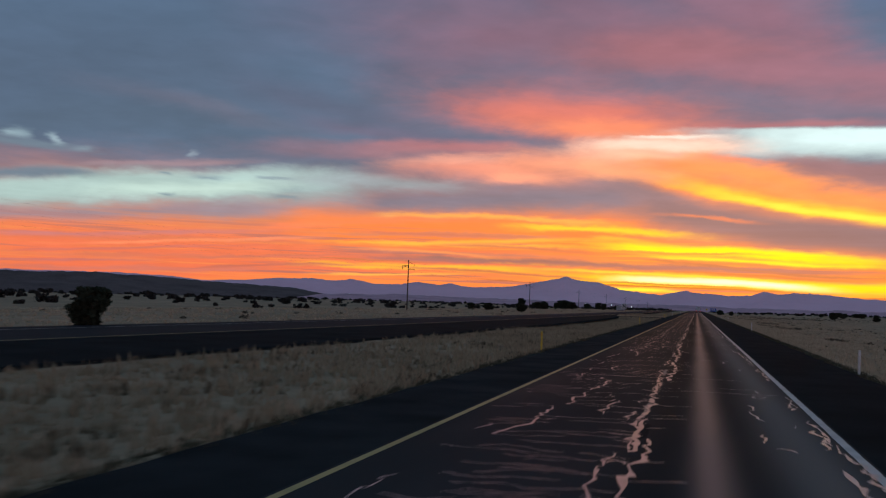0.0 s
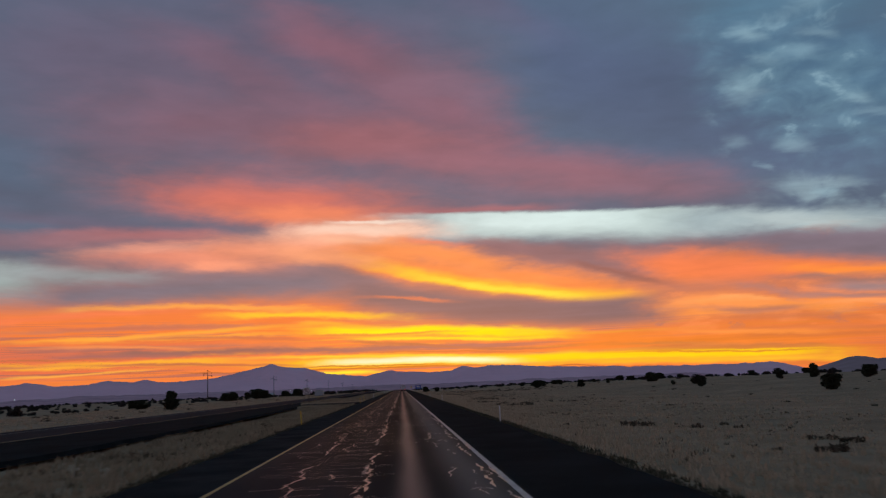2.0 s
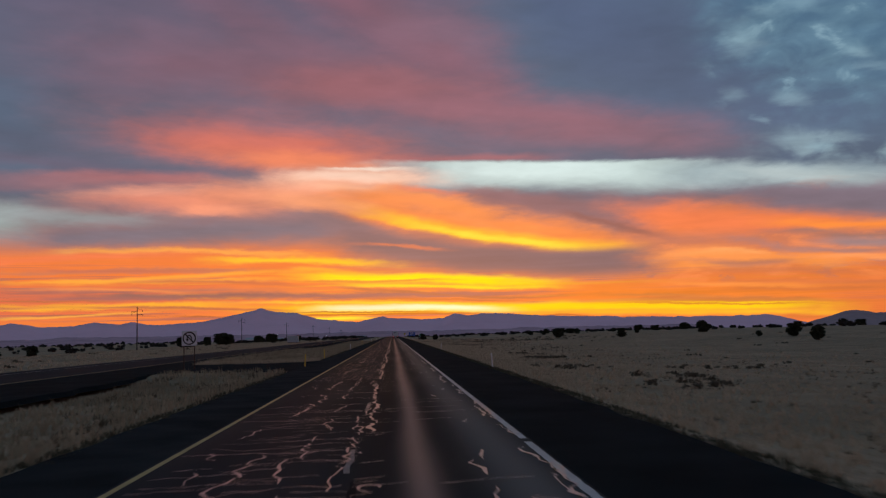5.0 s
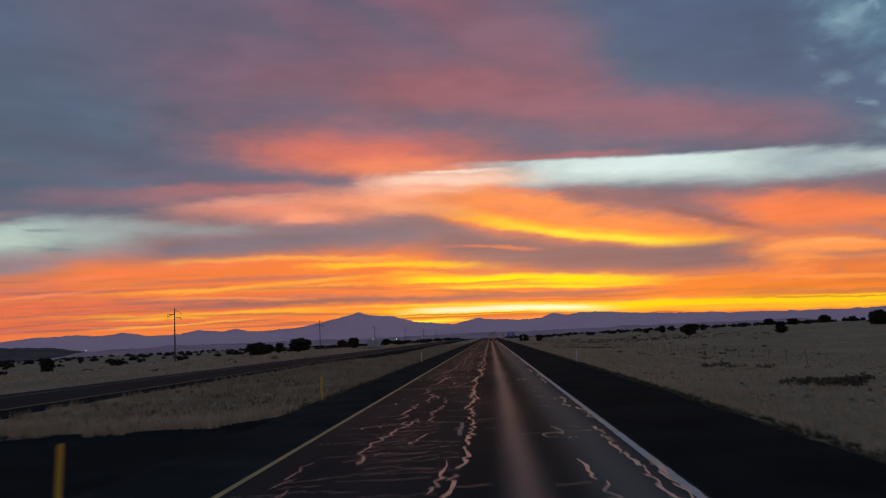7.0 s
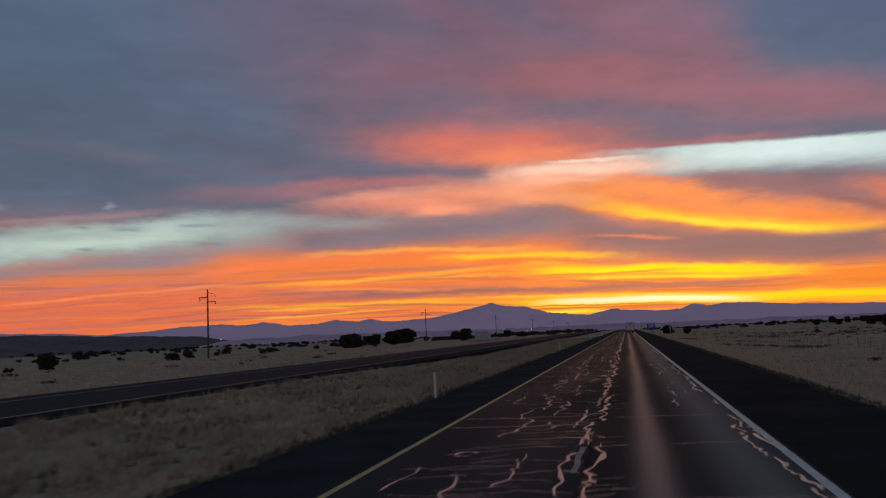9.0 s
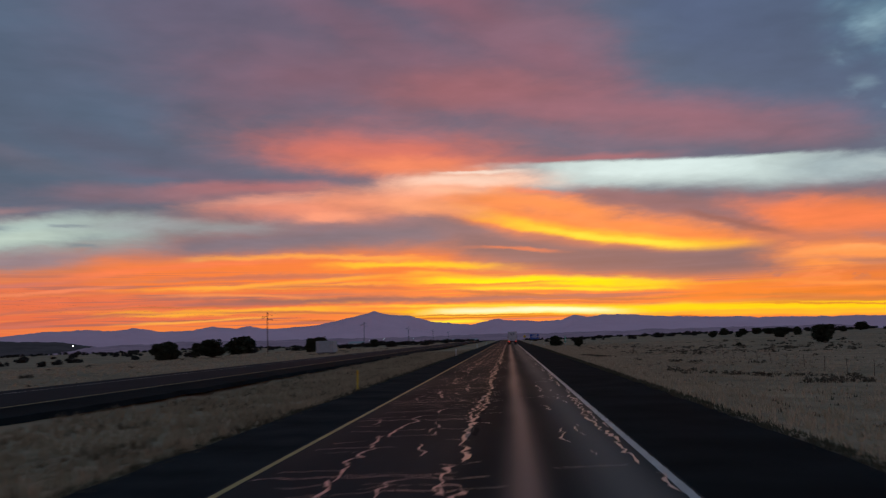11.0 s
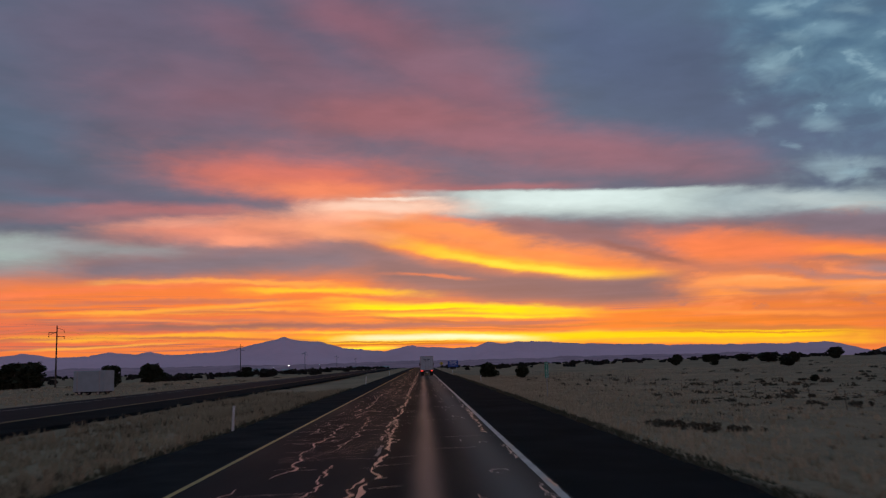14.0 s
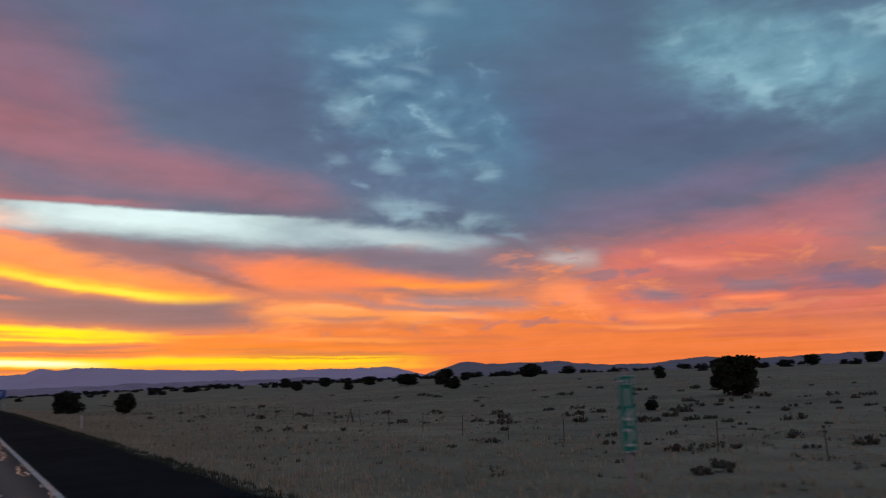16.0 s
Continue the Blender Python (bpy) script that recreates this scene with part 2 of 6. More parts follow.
band(23.7, 17.96, 1.7, 1.46, (148, 182, 196), 0.32, -0.109, -0.0106, 1.00, 1.00, 1.00, 0.12, warp=1.5)
band(26.5, 14.00, 1.7, 0.75, (148, 182, 196), 0.32, -0.124, -0.0078, 1.00, 1.00, 1.00, 0.12, warp=1.5)
band(30.3, 16.49, 1.4, 0.80, (148, 182, 196), 0.32, -0.165, -0.0135, 1.00, 1.00, 1.00, 0.12, warp=1.5)
band(28.0, 22.61, 2.2, 1.16, (148, 182, 196), 0.32, -0.101, -0.0084, 1.00, 1.00, 1.00, 0.12, warp=1.5)
band(24.8, 21.05, 1.5, 0.90, (148, 182, 196), 0.32, -0.119, -0.0116, 1.00, 1.00, 1.00, 0.12, warp=1.5)
band(32.7, 13.37, 1.1, 0.61, (148, 182, 196), 0.32, -0.212, -0.0133, 1.00, 1.00, 1.00, 0.12, warp=1.5)
band(28.2, 10.92, 1.2, 0.41, (148, 182, 196), 0.32, -0.177, -0.0123, 1.00, 1.00, 1.00, 0.12, warp=1.5)
band(34.6, 8.91, 1.1, 0.55, (148, 182, 196), 0.32, -0.207, -0.0108, 1.00, 1.00, 1.00, 0.12, warp=1.5)
band(27.1, 19.37, 2.0, 0.79, (148, 182, 196), 0.32, -0.109, -0.0066, 1.00, 1.00, 1.00, 0.12, warp=1.5)
band(29.7, 24.32, 3.0, 0.88, (148, 182, 196), 0.32, -0.088, -0.0051, 1.00, 1.00, 1.00, 0.12, warp=1.5)
# the pale gap under the deck, and its cream end
band(-36.6, 6.29, 18.9, 2.15, (138, 158, 162), 0.90, 0.088, -0.0010, 0.50, 0.70, 0.50, 0.50)
band(-36.7, 6.52, 15.9, 1.42, (168, 188, 182), 0.92, 0.112, -0.0014, 0.35, 0.70, 0.60, 0.60)
band(-33.9, 6.54, 8.6, 0.73, (188, 206, 194), 0.75, 0.088, -0.0003, 0.70, 0.80, 0.80, 0.80)
band(-42.8, 6.97, 5.2, 0.48, (96, 112, 128), 0.90, 0.036, -0.0083, 0.60, 0.50, 0.70, 0.60)
band(-44.2, 8.59, 6.0, 0.43, (104, 120, 134), 0.70, 0.052, -0.0105, 0.60, 0.60, 0.80, 0.80)
band(-43.8, 9.22, 1.2, 0.48, (170, 190, 196), 0.50, 0.053, -0.0107, 1.00, 1.00, 1.00, 0.20)
band(-41.5, 9.12, 0.7, 0.55, (176, 194, 200), 0.50, -0.014, -0.0405, 1.00, 1.00, 1.00, 0.20)
band(-33.1, 8.97, 0.5, 0.32, (150, 160, 170), 0.50, -0.101, -0.0796, 1.00, 1.00, 1.00, 0.20)
band(-39.8, 8.63, 1.3, 0.31, (130, 146, 156), 0.50, 0.035, -0.0091, 1.00, 1.00, 1.00, 0.20)
band(-32.8, 7.50, 1.6, 0.29, (118, 134, 144), 0.80, -0.003, -0.0094, 0.80, 0.80, 0.90, 0.80)
band(-27.9, 7.68, 1.5, 0.19, (118, 134, 144), 0.80, -0.027, -0.0091, 0.80, 0.80, 0.90, 0.80)
band(-35.6, 7.43, 0.8, 0.14, (118, 134, 144), 0.80, -0.086, -0.0433, 0.80, 0.80, 0.90, 0.80)
band(-27.5, 6.40, 1.7, 0.24, (118, 134, 144), 0.80, -0.018, -0.0069, 0.80, 0.80, 0.90, 0.80)
band(-34.7, 6.17, 1.0, 0.18, (118, 134, 144), 0.80, -0.053, -0.0231, 0.80, 0.80, 0.90, 0.80)
band(-37.4, 4.82, 15.1, 0.83, (138, 122, 134), 0.85, 0.090, 0.0002, 0.80, 0.70, 0.50, 0.50)
band(-21.4, 7.71, 9.1, 0.83, (150, 158, 162), 0.70, -0.010, -0.0050, 0.80, 0.80, 0.80, 0.60)
band(-13.6, 8.86, 9.5, 1.28, (232, 136, 108), 0.85, -0.048, -0.0056, 0.80, 0.80, 0.80, 0.50)
band(-15.5, 9.50, 6.9, 0.53, (246, 164, 136), 0.50, 0.044, -0.0057, 0.90, 0.90, 0.90, 0.60)
band(-10.9, 8.27, 4.5, 0.60, (252, 156, 120), 0.75, 0.020, -0.0087, 0.90, 0.80, 0.90, 0.60)
band(-7.4, 9.35, 9.1, 1.56, (244, 146, 108), 0.85, -0.014, -0.0046, 0.90, 0.90, 0.80, 0.40)
band(-4.4, 9.68, 7.6, 1.27, (250, 166, 132), 0.80, -0.060, -0.0042, 0.90, 0.90, 0.90, 0.40)
band(10.8, 10.07, 14.4, 1.36, (194, 214, 212), 0.90, -0.047, -0.0012, 0.12, 0.80, 0.60, 0.40, warp=0.7)
band(10.3, 10.58, 8.5, 0.72, (212, 232, 230), 0.85, -0.046, -0.0017, 0.15, 0.90, 0.80, 0.50, warp=0.7)
band(25.0, 9.26, 8.7, 1.29, (160, 180, 186), 0.85, -0.128, -0.0053, 0.40, 0.90, 0.60, 0.70)
band(29.1, 9.31, 5.3, 0.76, (146, 166, 176), 0.75, -0.110, -0.0143, 0.60, 0.80, 0.70, 0.80)
band(26.2, 9.26, 6.3, 0.91, (178, 192, 194), 0.80, -0.138, -0.0034, 0.50, 0.70, 0.70, 0.70)
band(38.5, 7.17, 3.0, 0.98, (184, 170, 166), 0.75, -0.082, 0.0139, 0.80, 0.80, 0.80, 0.80)
band(-2.7, 10.48, 8.3, 1.12, (252, 186, 156), 0.90, -0.024, -0.0069, 0.70, 0.90, 0.80, 0.50, warp=0.7)
band(-2.4, 10.74, 5.7, 0.57, (254, 210, 186), 0.90, -0.008, -0.0085, 0.60, 0.90, 0.90, 0.60, warp=0.7)
band(-1.3, 11.15, 3.8, 0.19, (255, 232, 214), 0.85, 0.003, -0.0077, 0.60, 0.80, 0.90, 0.60, warp=0.7)
band(-2.7, 9.87, 3.6, 0.38, (254, 200, 170), 0.70, -0.032, -0.0201, 0.80, 0.80, 0.90, 0.60, warp=0.7)
# orange field low over the hills
band(-27.8, 3.06, 22.3, 2.28, (226, 106, 74), 0.95, 0.038, 0.0001, 0.50, 0.20, 0.40, 0.40)
band(-14.1, 4.66, 14.8, 1.75, (244, 120, 54), 0.95, -0.001, -0.0003, 0.40, 0.30, 0.40, 0.50)
band(37.3, 2.53, 23.6, 3.16, (232, 118, 60), 0.95, -0.040, -0.0004, 0.50, 0.20, 0.40, 0.40)
band(50.2, 4.15, 12.3, 2.19, (228, 108, 78), 0.95, -0.041, -0.0031, 0.80, 0.60, 0.50, 0.70, warp=1.5)
band(47.3, 6.80, 10.0, 1.67, (226, 106, 84), 0.85, 0.012, -0.0094, 0.80, 0.80, 0.70, 0.80, warp=1.5)
# torn grey and salmon billows in the open orange
billow = M("MULTIPLY", M("MULTIPLY", smooth(EL, 2.0, 3.6), smooth(M("SUBTRACT", 9.5, EL), 0.0, 3.5)), smooth(AZ, 13.0, 20.0))
SKY = blend(M("MULTIPLY", M("MULTIPLY", billow, smooth(puff, 0.03, 0.13)), 0.8), SKY, lin((140, 106, 116)))
SKY = blend(M("MULTIPLY", M("MULTIPLY", billow, smooth(M("SUBTRACT", 0.0, puff), 0.04, 0.16)), 0.7), SKY, lin((252, 140, 82)))
band(51.0, 4.82, 12.9, 4.21, (150, 94, 104), 0.60, -0.107, 0.0015, 0.90, 0.90, 0.70, 0.50)
# golden sweep between grey banks
band(11.3, 7.93, 9.0, 1.34, (146, 103, 108), 0.90, -0.192, -0.0060, 0.60, 0.50, 0.60, 0.60)
band(5.8, 7.25, 12.7, 1.59, (250, 136, 66), 0.95, -0.151, -0.0006, 0.70, 0.40, 0.50, 0.60)
band(3.2, 8.83, 5.1, 0.99, (248, 150, 92), 0.85, -0.329, -0.0097, 0.70, 0.70, 0.70, 0.60)
band(23.0, 6.77, 8.4, 1.63, (240, 122, 62), 0.95, -0.039, -0.0074, 0.50, 0.50, 0.50, 0.70)
band(11.1, 8.28, 8.6, 0.98, (134, 98, 106), 0.92, -0.205, -0.0099, 0.50, 0.60, 0.60, 0.40, warp=0.7)
band(14.3, 7.09, 4.9, 0.45, (138, 86, 84), 0.80, -0.254, -0.0155, 0.60, 0.60, 0.80, 0.40, warp=0.7)
band(2.8, 8.63, 8.7, 1.29, (250, 142, 76), 0.90, -0.188, -0.0085, 0.70, 0.70, 0.70, 0.50, warp=0.7)
band(2.5, 9.61, 3.1, 0.38, (246, 130, 92), 0.70, -0.142, -0.0134, 0.80, 0.80, 0.90, 0.50, warp=0.7)
band(6.9, 6.40, 12.0, 0.65, (255, 184, 44), 1.00, -0.173, 0.0053, 0.90, 0.30, 0.60, 0.30, warp=0.5)
band(7.7, 6.14, 8.3, 0.34, (255, 222, 58), 1.00, -0.156, 0.0065, 0.90, 0.40, 0.80, 0.20, warp=0.5)
band(-13.4, 6.80, 12.6, 1.32, (118, 106, 121), 1.00, 0.052, 0.0001, 0.50, 0.50, 0.45, 0.50)
band(-2.3, 6.89, 5.3, 0.98, (132, 108, 118), 0.95, -0.317, 0.0050, 0.50, 0.60, 0.60, 0.60)
band(26.9, 5.76, 3.9, 0.31, (148, 108, 106), 0.85, 0.017, -0.0011, 0.60, 0.50, 0.70, 0.70)
band(23.8, 4.02, 7.5, 0.78, (250, 146, 72), 0.90, -0.026, -0.0044, 0.50, 0.40, 0.50, 1.00)
# level streaks of mauve and gold low over the horizon
near = M("MULTIPLY", M("MULTIPLY", smooth(EL, 0.6, 1.2), smooth(M("SUBTRACT", 5.8, EL), 0.0, 2.6)), smooth(M("SUBTRACT", 62.0, M("ABSOLUTE", AZ)), 0.0, 30.0))
near = M("MULTIPLY", near, M("SUBTRACT", 1.0, M("MULTIPLY", smooth(AZ, 13.0, 22.0), 0.7)))
SKY = blend(M("MULTIPLY", M("MULTIPLY", near, smooth(streak, 0.02, 0.13)), 0.85), SKY, lin((158, 96, 90)))
sunward = smooth(M("ABSOLUTE", M("SUBTRACT", AZ, 7.0)), 8.0, 34.0)
SKY = blend(M("MULTIPLY", M("MULTIPLY", near, smooth(M("SUBTRACT", 0.0, streak), 0.03, 0.18)), 0.6), SKY, blend(sunward, lin((255, 184, 50)), lin((252, 142, 78))))
# the dark bar of cloud under the golden sweep, and torn grey swirls beside it
band(7.0, 4.59, 12.9, 1.44, (124, 98, 107), 1.00, -0.104, 0.0060, 0.25, 0.50, 0.35, 0.25, warp=0.5)
band(9.8, 4.39, 9.0, 1.09, (112, 92, 104), 0.80, -0.045, 0.0049, 0.30, 0.70, 0.50, 0.30, warp=0.5)
band(0.7, 5.84, 4.6, 0.19, (225, 120, 85), 0.80, -0.057, -0.0005, 0.60, 0.60, 0.80, 0.60)
# swirls of the open sky beyond it
band(28.2, 7.53, 6.6, 1.22, (116, 103, 120), 0.92, -0.113, -0.0008, 0.70, 0.40, 0.60, 0.40, warp=0.7)
band(29.7, 7.54, 7.6, 1.22, (116, 102, 118), 0.85, -0.062, -0.0087, 0.70, 0.40, 0.70, 0.40, warp=0.7)
band(20.5, 6.92, 7.4, 1.28, (246, 122, 74), 0.85, -0.152, 0.0034, 0.70, 0.70, 0.70, 0.50, warp=0.7)
band(29.7, 5.88, 6.8, 0.46, (255, 138, 54), 0.95, -0.056, 0.0085, 0.60, 0.50, 0.70, 0.40, warp=0.7)
band(29.9, 5.27, 5.5, 0.31, (158, 104, 92), 0.80, -0.042, 0.0115, 0.60, 0.60, 0.80, 0.50, warp=0.7)
band(31.1, 4.81, 6.8, 0.76, (150, 124, 130), 0.90, -0.072, -0.0067, 0.70, 0.60, 0.70, 0.60, warp=0.7)
band(21.0, 4.65, 4.1, 0.74, (255, 152, 82), 0.90, -0.060, -0.0283, 0.60, 0.60, 0.70, 0.60, warp=0.7)
band(23.9, 5.05, 2.6, 0.52, (176, 118, 112), 0.70, -0.323, -0.0359, 0.80, 0.80, 0.80, 0.60)
band(30.5, 3.94, 5.1, 0.46, (255, 146, 80), 0.85, -0.095, -0.0046, 0.60, 0.60, 0.80, 0.60, warp=0.7)
band(38.8, 4.81, 3.1, 1.31, (252, 138, 86), 0.90, -0.390, -0.0399, 0.70, 0.70, 0.80, 0.70)
band(43.8, 4.52, 2.8, 0.84, (134, 106, 120), 0.90, -0.162, 0.0429, 0.70, 0.70, 0.80, 0.80)
band(44.8, 3.07, 3.9, 0.58, (252, 136, 80), 0.80, -0.062, 0.0360, 0.70, 0.70, 0.80, 0.80)
band(46.8, 6.51, 3.2, 0.69, (238, 126, 100), 0.80, -0.052, 0.0337, 0.80, 0.80, 0.80, 0.90)
band(49.4, 4.75, 2.7, 0.64, (140, 104, 116), 0.80, -0.011, 0.0475, 0.70, 0.70, 0.80, 0.90)
band(55.2, 4.79, 4.3, 1.10, (112, 96, 120), 0.85, -0.090, 0.0184, 0.70, 0.70, 0.80, 0.80)
band(49.8, 4.01, 3.5, 0.56, (250, 128, 84), 0.85, -0.068, -0.0288, 0.70, 0.70, 0.80, 0.90)
band(49.7, 3.18, 3.2, 0.28, (146, 100, 104), 0.80, 0.008, -0.0013, 0.70, 0.70, 0.80, 0.80)
band(56.3, 3.22, 3.7, 0.65, (214, 108, 92), 0.80, -0.004, -0.0101, 0.70, 0.70, 0.80, 0.80)
band(46.6, 2.05, 12.5, 0.36, (206, 104, 74), 0.55, -0.054, -0.0015, 0.80, 0.80, 0.70, 0.90)
band(36.5, 3.14, 10.0, 0.19, (196, 112, 92), 0.60, -0.060, -0.0024, 0.70, 0.70, 0.70, 0.90)
# yellow streaks and mauve bars over the ridge
band(-13.1, 5.64, 11.1, 0.29, (255, 166, 70), 0.80, -0.012, -0.0027, 0.60, 0.60, 0.60, 0.70)
band(-17.3, 4.43, 10.4, 0.21, (196, 116, 92), 0.70, 0.002, -0.0013, 0.60, 0.60, 0.60, 0.90)
band(-6.0, 5.04, 8.2, 0.38, (255, 196, 40), 1.00, -0.023, -0.0047, 0.60, 0.60, 0.70, 0.60)
band(-16.2, 3.77, 11.5, 0.25, (255, 170, 60), 0.80, -0.000, -0.0003, 0.60, 0.60, 0.60, 0.80)
band(2.3, 3.67, 10.7, 0.45, (255, 228, 14), 1.00, -0.054, -0.0026, 0.40, 0.40, 0.60, 0.50, warp=0.7)
band(19.6, 2.18, 11.5, 1.22, (238, 126, 50), 0.90, -0.014, -0.0006, 0.70, 0.50, 0.50, 0.60)
band(-16.6, 3.19, 11.1, 0.22, (190, 112, 90), 0.75, -0.007, 0.0003, 0.60, 0.60, 0.60, 0.80)
band(-6.1, 2.74, 18.7, 0.37, (148, 98, 96), 1.00, -0.012, -0.0005, 0.60, 0.50, 0.50, 0.60)
band(20.0, 1.87, 8.1, 0.25, (205, 122, 66), 0.80, -0.052, -0.0015, 0.60, 0.60, 0.60, 0.80)
band(-1.3, 2.33, 3.4, 0.11, (255, 170, 60), 0.80, -0.016, -0.0007, 0.60, 0.60, 0.80, 0.60)
band(-36.4, 1.45, 12.3, 0.24, (196, 110, 96), 0.70, 0.032, -0.0007, 0.60, 0.60, 0.60, 0.90)
band(-33.5, 2.30, 12.5, 0.21, (204, 108, 88), 0.70, 0.031, -0.0007, 0.60, 0.60, 0.60, 0.90)
band(-33.6, 3.38, 12.5, 0.25, (206, 106, 84), 0.60, 0.037, -0.0008, 0.60, 0.60, 0.60, 0.90)
band(-18.3, 2.16, 9.9, 0.32, (255, 178, 52), 0.90, 0.013, -0.0013, 0.60, 0.60, 0.50, 0.70)
band(-21.8, 2.52, 6.5, 0.10, (186, 106, 70), 0.80, 0.013, -0.0025, 0.60, 0.60, 0.60, 0.70)
band(9.8, 1.56, 21.2, 0.53, (255, 208, 24), 1.00, -0.020, -0.0004, 0.40, 0.40, 0.40, 0.40, warp=0.5)
band(20.7, 1.39, 9.2, 0.11, (214, 124, 50), 0.80, -0.032, 0.0005, 0.60, 0.60, 0.70, 0.60)
band(1.1, 1.76, 8.1, 0.34, (255, 252, 205), 1.00, -0.027, -0.0023, 0.50, 0.50, 0.70, 0.20, warp=0.5)
band(-1.6, 1.35, 10.4, 0.11, (170, 98, 44), 0.90, -0.016, -0.0000, 0.50, 0.50, 0.60, 0.40, warp=0.5)
band(-4.0, 1.11, 3.7, 0.26, (255, 228, 54), 1.00, -0.008, -0.0023, 0.50, 0.50, 0.70, 0.30, warp=0.5)
band(19.5, 0.90, 11.4, 0.32, (255, 186, 46), 0.95, -0.031, -0.0003, 0.50, 0.50, 0.50, 0.50, warp=0.5)
band(-4.7, 8.81, 5.6, 0.75, (248, 158, 112), 0.80, -0.114, -0.0085, 0.90, 0.90, 0.90, 0.40, warp=0.7)
band(-2.0, 10.55, 6.1, 0.45, (255, 214, 192), 0.60, -0.065, 0.0005, 0.90, 0.90, 0.90, 0.50, warp=0.7)
# fine bars across the glow
band(25.2, 3.35, 7.9, 0.35, (204, 112, 76), 0.70, -0.063, -0.0037, 0.70, 0.70, 0.70, 0.70, warp=0.7)
band(27.3, 2.18, 7.2, 0.25, (208, 112, 64), 0.70, -0.036, -0.0020, 0.70, 0.70, 0.70, 0.70, warp=0.7)
band(23.1, 3.83, 4.6, 0.36, (172, 110, 100), 0.75, -0.063, 0.0130, 0.70, 0.70, 0.70, 0.70, warp=0.7)
band(28.1, 4.39, 4.3, 0.35, (160, 120, 120), 0.75, -0.083, 0.0104, 0.70, 0.70, 0.70, 0.70, warp=0.7)
band(22.3, 4.72, 2.8, 0.29, (255, 164, 96), 0.80, -0.091, -0.0335, 0.70, 0.70, 0.70, 0.70, warp=0.7)
band(29.5, 3.97, 3.1, 0.28, (255, 154, 92), 0.80, -0.072, -0.0217, 0.70, 0.70, 0.70, 0.70, warp=0.7)
band(31.7, 2.38, 4.2, 0.27, (214, 112, 72), 0.70, -0.062, -0.0080, 0.70, 0.70, 0.70, 0.70, warp=0.7)
band(21.1, 1.70, 8.3, 0.18, (196, 110, 66), 0.75, -0.026, -0.0008, 0.70, 0.70, 0.70, 0.70, warp=0.7)
band(-1.4, 3.61, 7.5, 0.15, (216, 116, 60), 0.80, -0.015, 0.0012, 0.70, 0.70, 0.70, 0.70, warp=0.7)
band(4.1, 2.24, 7.9, 0.15, (190, 104, 64), 0.80, -0.037, -0.0009, 0.70, 0.70, 0.70, 0.70, warp=0.7)
band(-2.2, 1.53, 6.7, 0.09, (150, 88, 52), 0.80, -0.029, -0.0003, 0.70, 0.70, 0.70, 0.70, warp=0.7)
band(13.0, 0.81, 7.0, 0.09, (170, 96, 50), 0.80, -0.047, 0.0002, 0.70, 0.70, 0.70, 0.70, warp=0.7)
band(-11.6, 1.43, 3.5, 0.09, (150, 86, 60), 0.80, -0.010, 0.0030, 0.70, 0.70, 0.70, 0.70, warp=0.7)
band(-19.1, 1.62, 4.7, 0.10, (170, 92, 66), 0.80, -0.018, -0.0071, 0.70, 0.70, 0.70, 0.70, warp=0.7)
band(41.3, 2.30, 7.2, 0.29, (216, 112, 72), 0.70, -0.056, -0.0038, 0.70, 0.70, 0.70, 0.80, warp=0.7)
band(50.1, 1.53, 6.9, 0.24, (206, 104, 76), 0.70, -0.055, -0.0046, 0.70, 0.70, 0.70, 0.80, warp=0.7)
band(26.2, 2.63, 7.9, 0.27, (216, 116, 70), 0.70, -0.050, -0.0041, 0.70, 0.70, 0.70, 0.80, warp=0.7)
band(43.6, 2.40, 4.3, 0.33, (255, 146, 86), 0.60, -0.042, 0.0125, 0.70, 0.70, 0.70, 0.80, warp=0.7)
band(4.9, 2.43, 10.1, 0.19, (166, 100, 76), 0.80, -0.070, 0.0054, 0.60, 0.60, 0.70, 0.50, warp=0.5)
band(-11.7, 3.70, 8.0, 0.19, (196, 104, 74), 0.80, -0.033, -0.0047, 0.60, 0.60, 0.70, 0.50, warp=0.5)
band(-17.3, 4.40, 8.4, 0.18, (206, 108, 84), 0.75, -0.008, 0.0017, 0.60, 0.60, 0.70, 0.50, warp=0.5)
band(20.5, 1.61, 11.5, 0.15, (206, 118, 62), 0.75, -0.028, -0.0005, 0.60, 0.60, 0.70, 0.50, warp=0.5)
band(-13.2, 2.02, 9.5, 0.14, (176, 96, 76), 0.80, -0.029, -0.0019, 0.60, 0.60, 0.70, 0.50, warp=0.5)
band(20.6, 0.52, 9.3, 0.11, (220, 130, 54), 0.70, -0.025, -0.0012, 0.60, 0.60, 0.70, 0.50, warp=0.5)
band(22.9, 2.55, 7.1, 0.25, (250, 146, 70), 0.70, -0.060, 0.0031, 0.60, 0.60, 0.70, 0.50, warp=0.5)
band(-4.6, 4.41, 3.9, 0.30, (255, 176, 52), 0.80, -0.050, -0.0273, 0.60, 0.60, 0.70, 0.50, warp=0.5)
band(4.2, 3.08, 8.7, 0.19, (255, 226, 36), 0.90, -0.047, -0.0004, 0.60, 0.60, 0.70, 0.50, warp=0.5)
band(-1.5, 2.17, 10.5, 0.15, (255, 214, 60), 0.80, -0.030, -0.0013, 0.60, 0.60, 0.70, 0.50, warp=0.5)
band(-17.7, 3.25, 6.8, 0.17, (250, 140, 72), 0.70, -0.024, -0.0043, 0.60, 0.60, 0.70, 0.50, warp=0.5)
band(-18.2, 2.67, 6.2, 0.18, (158, 98, 98), 0.80, -0.007, 0.0000, 0.60, 0.60, 0.70, 0.50, warp=0.5)
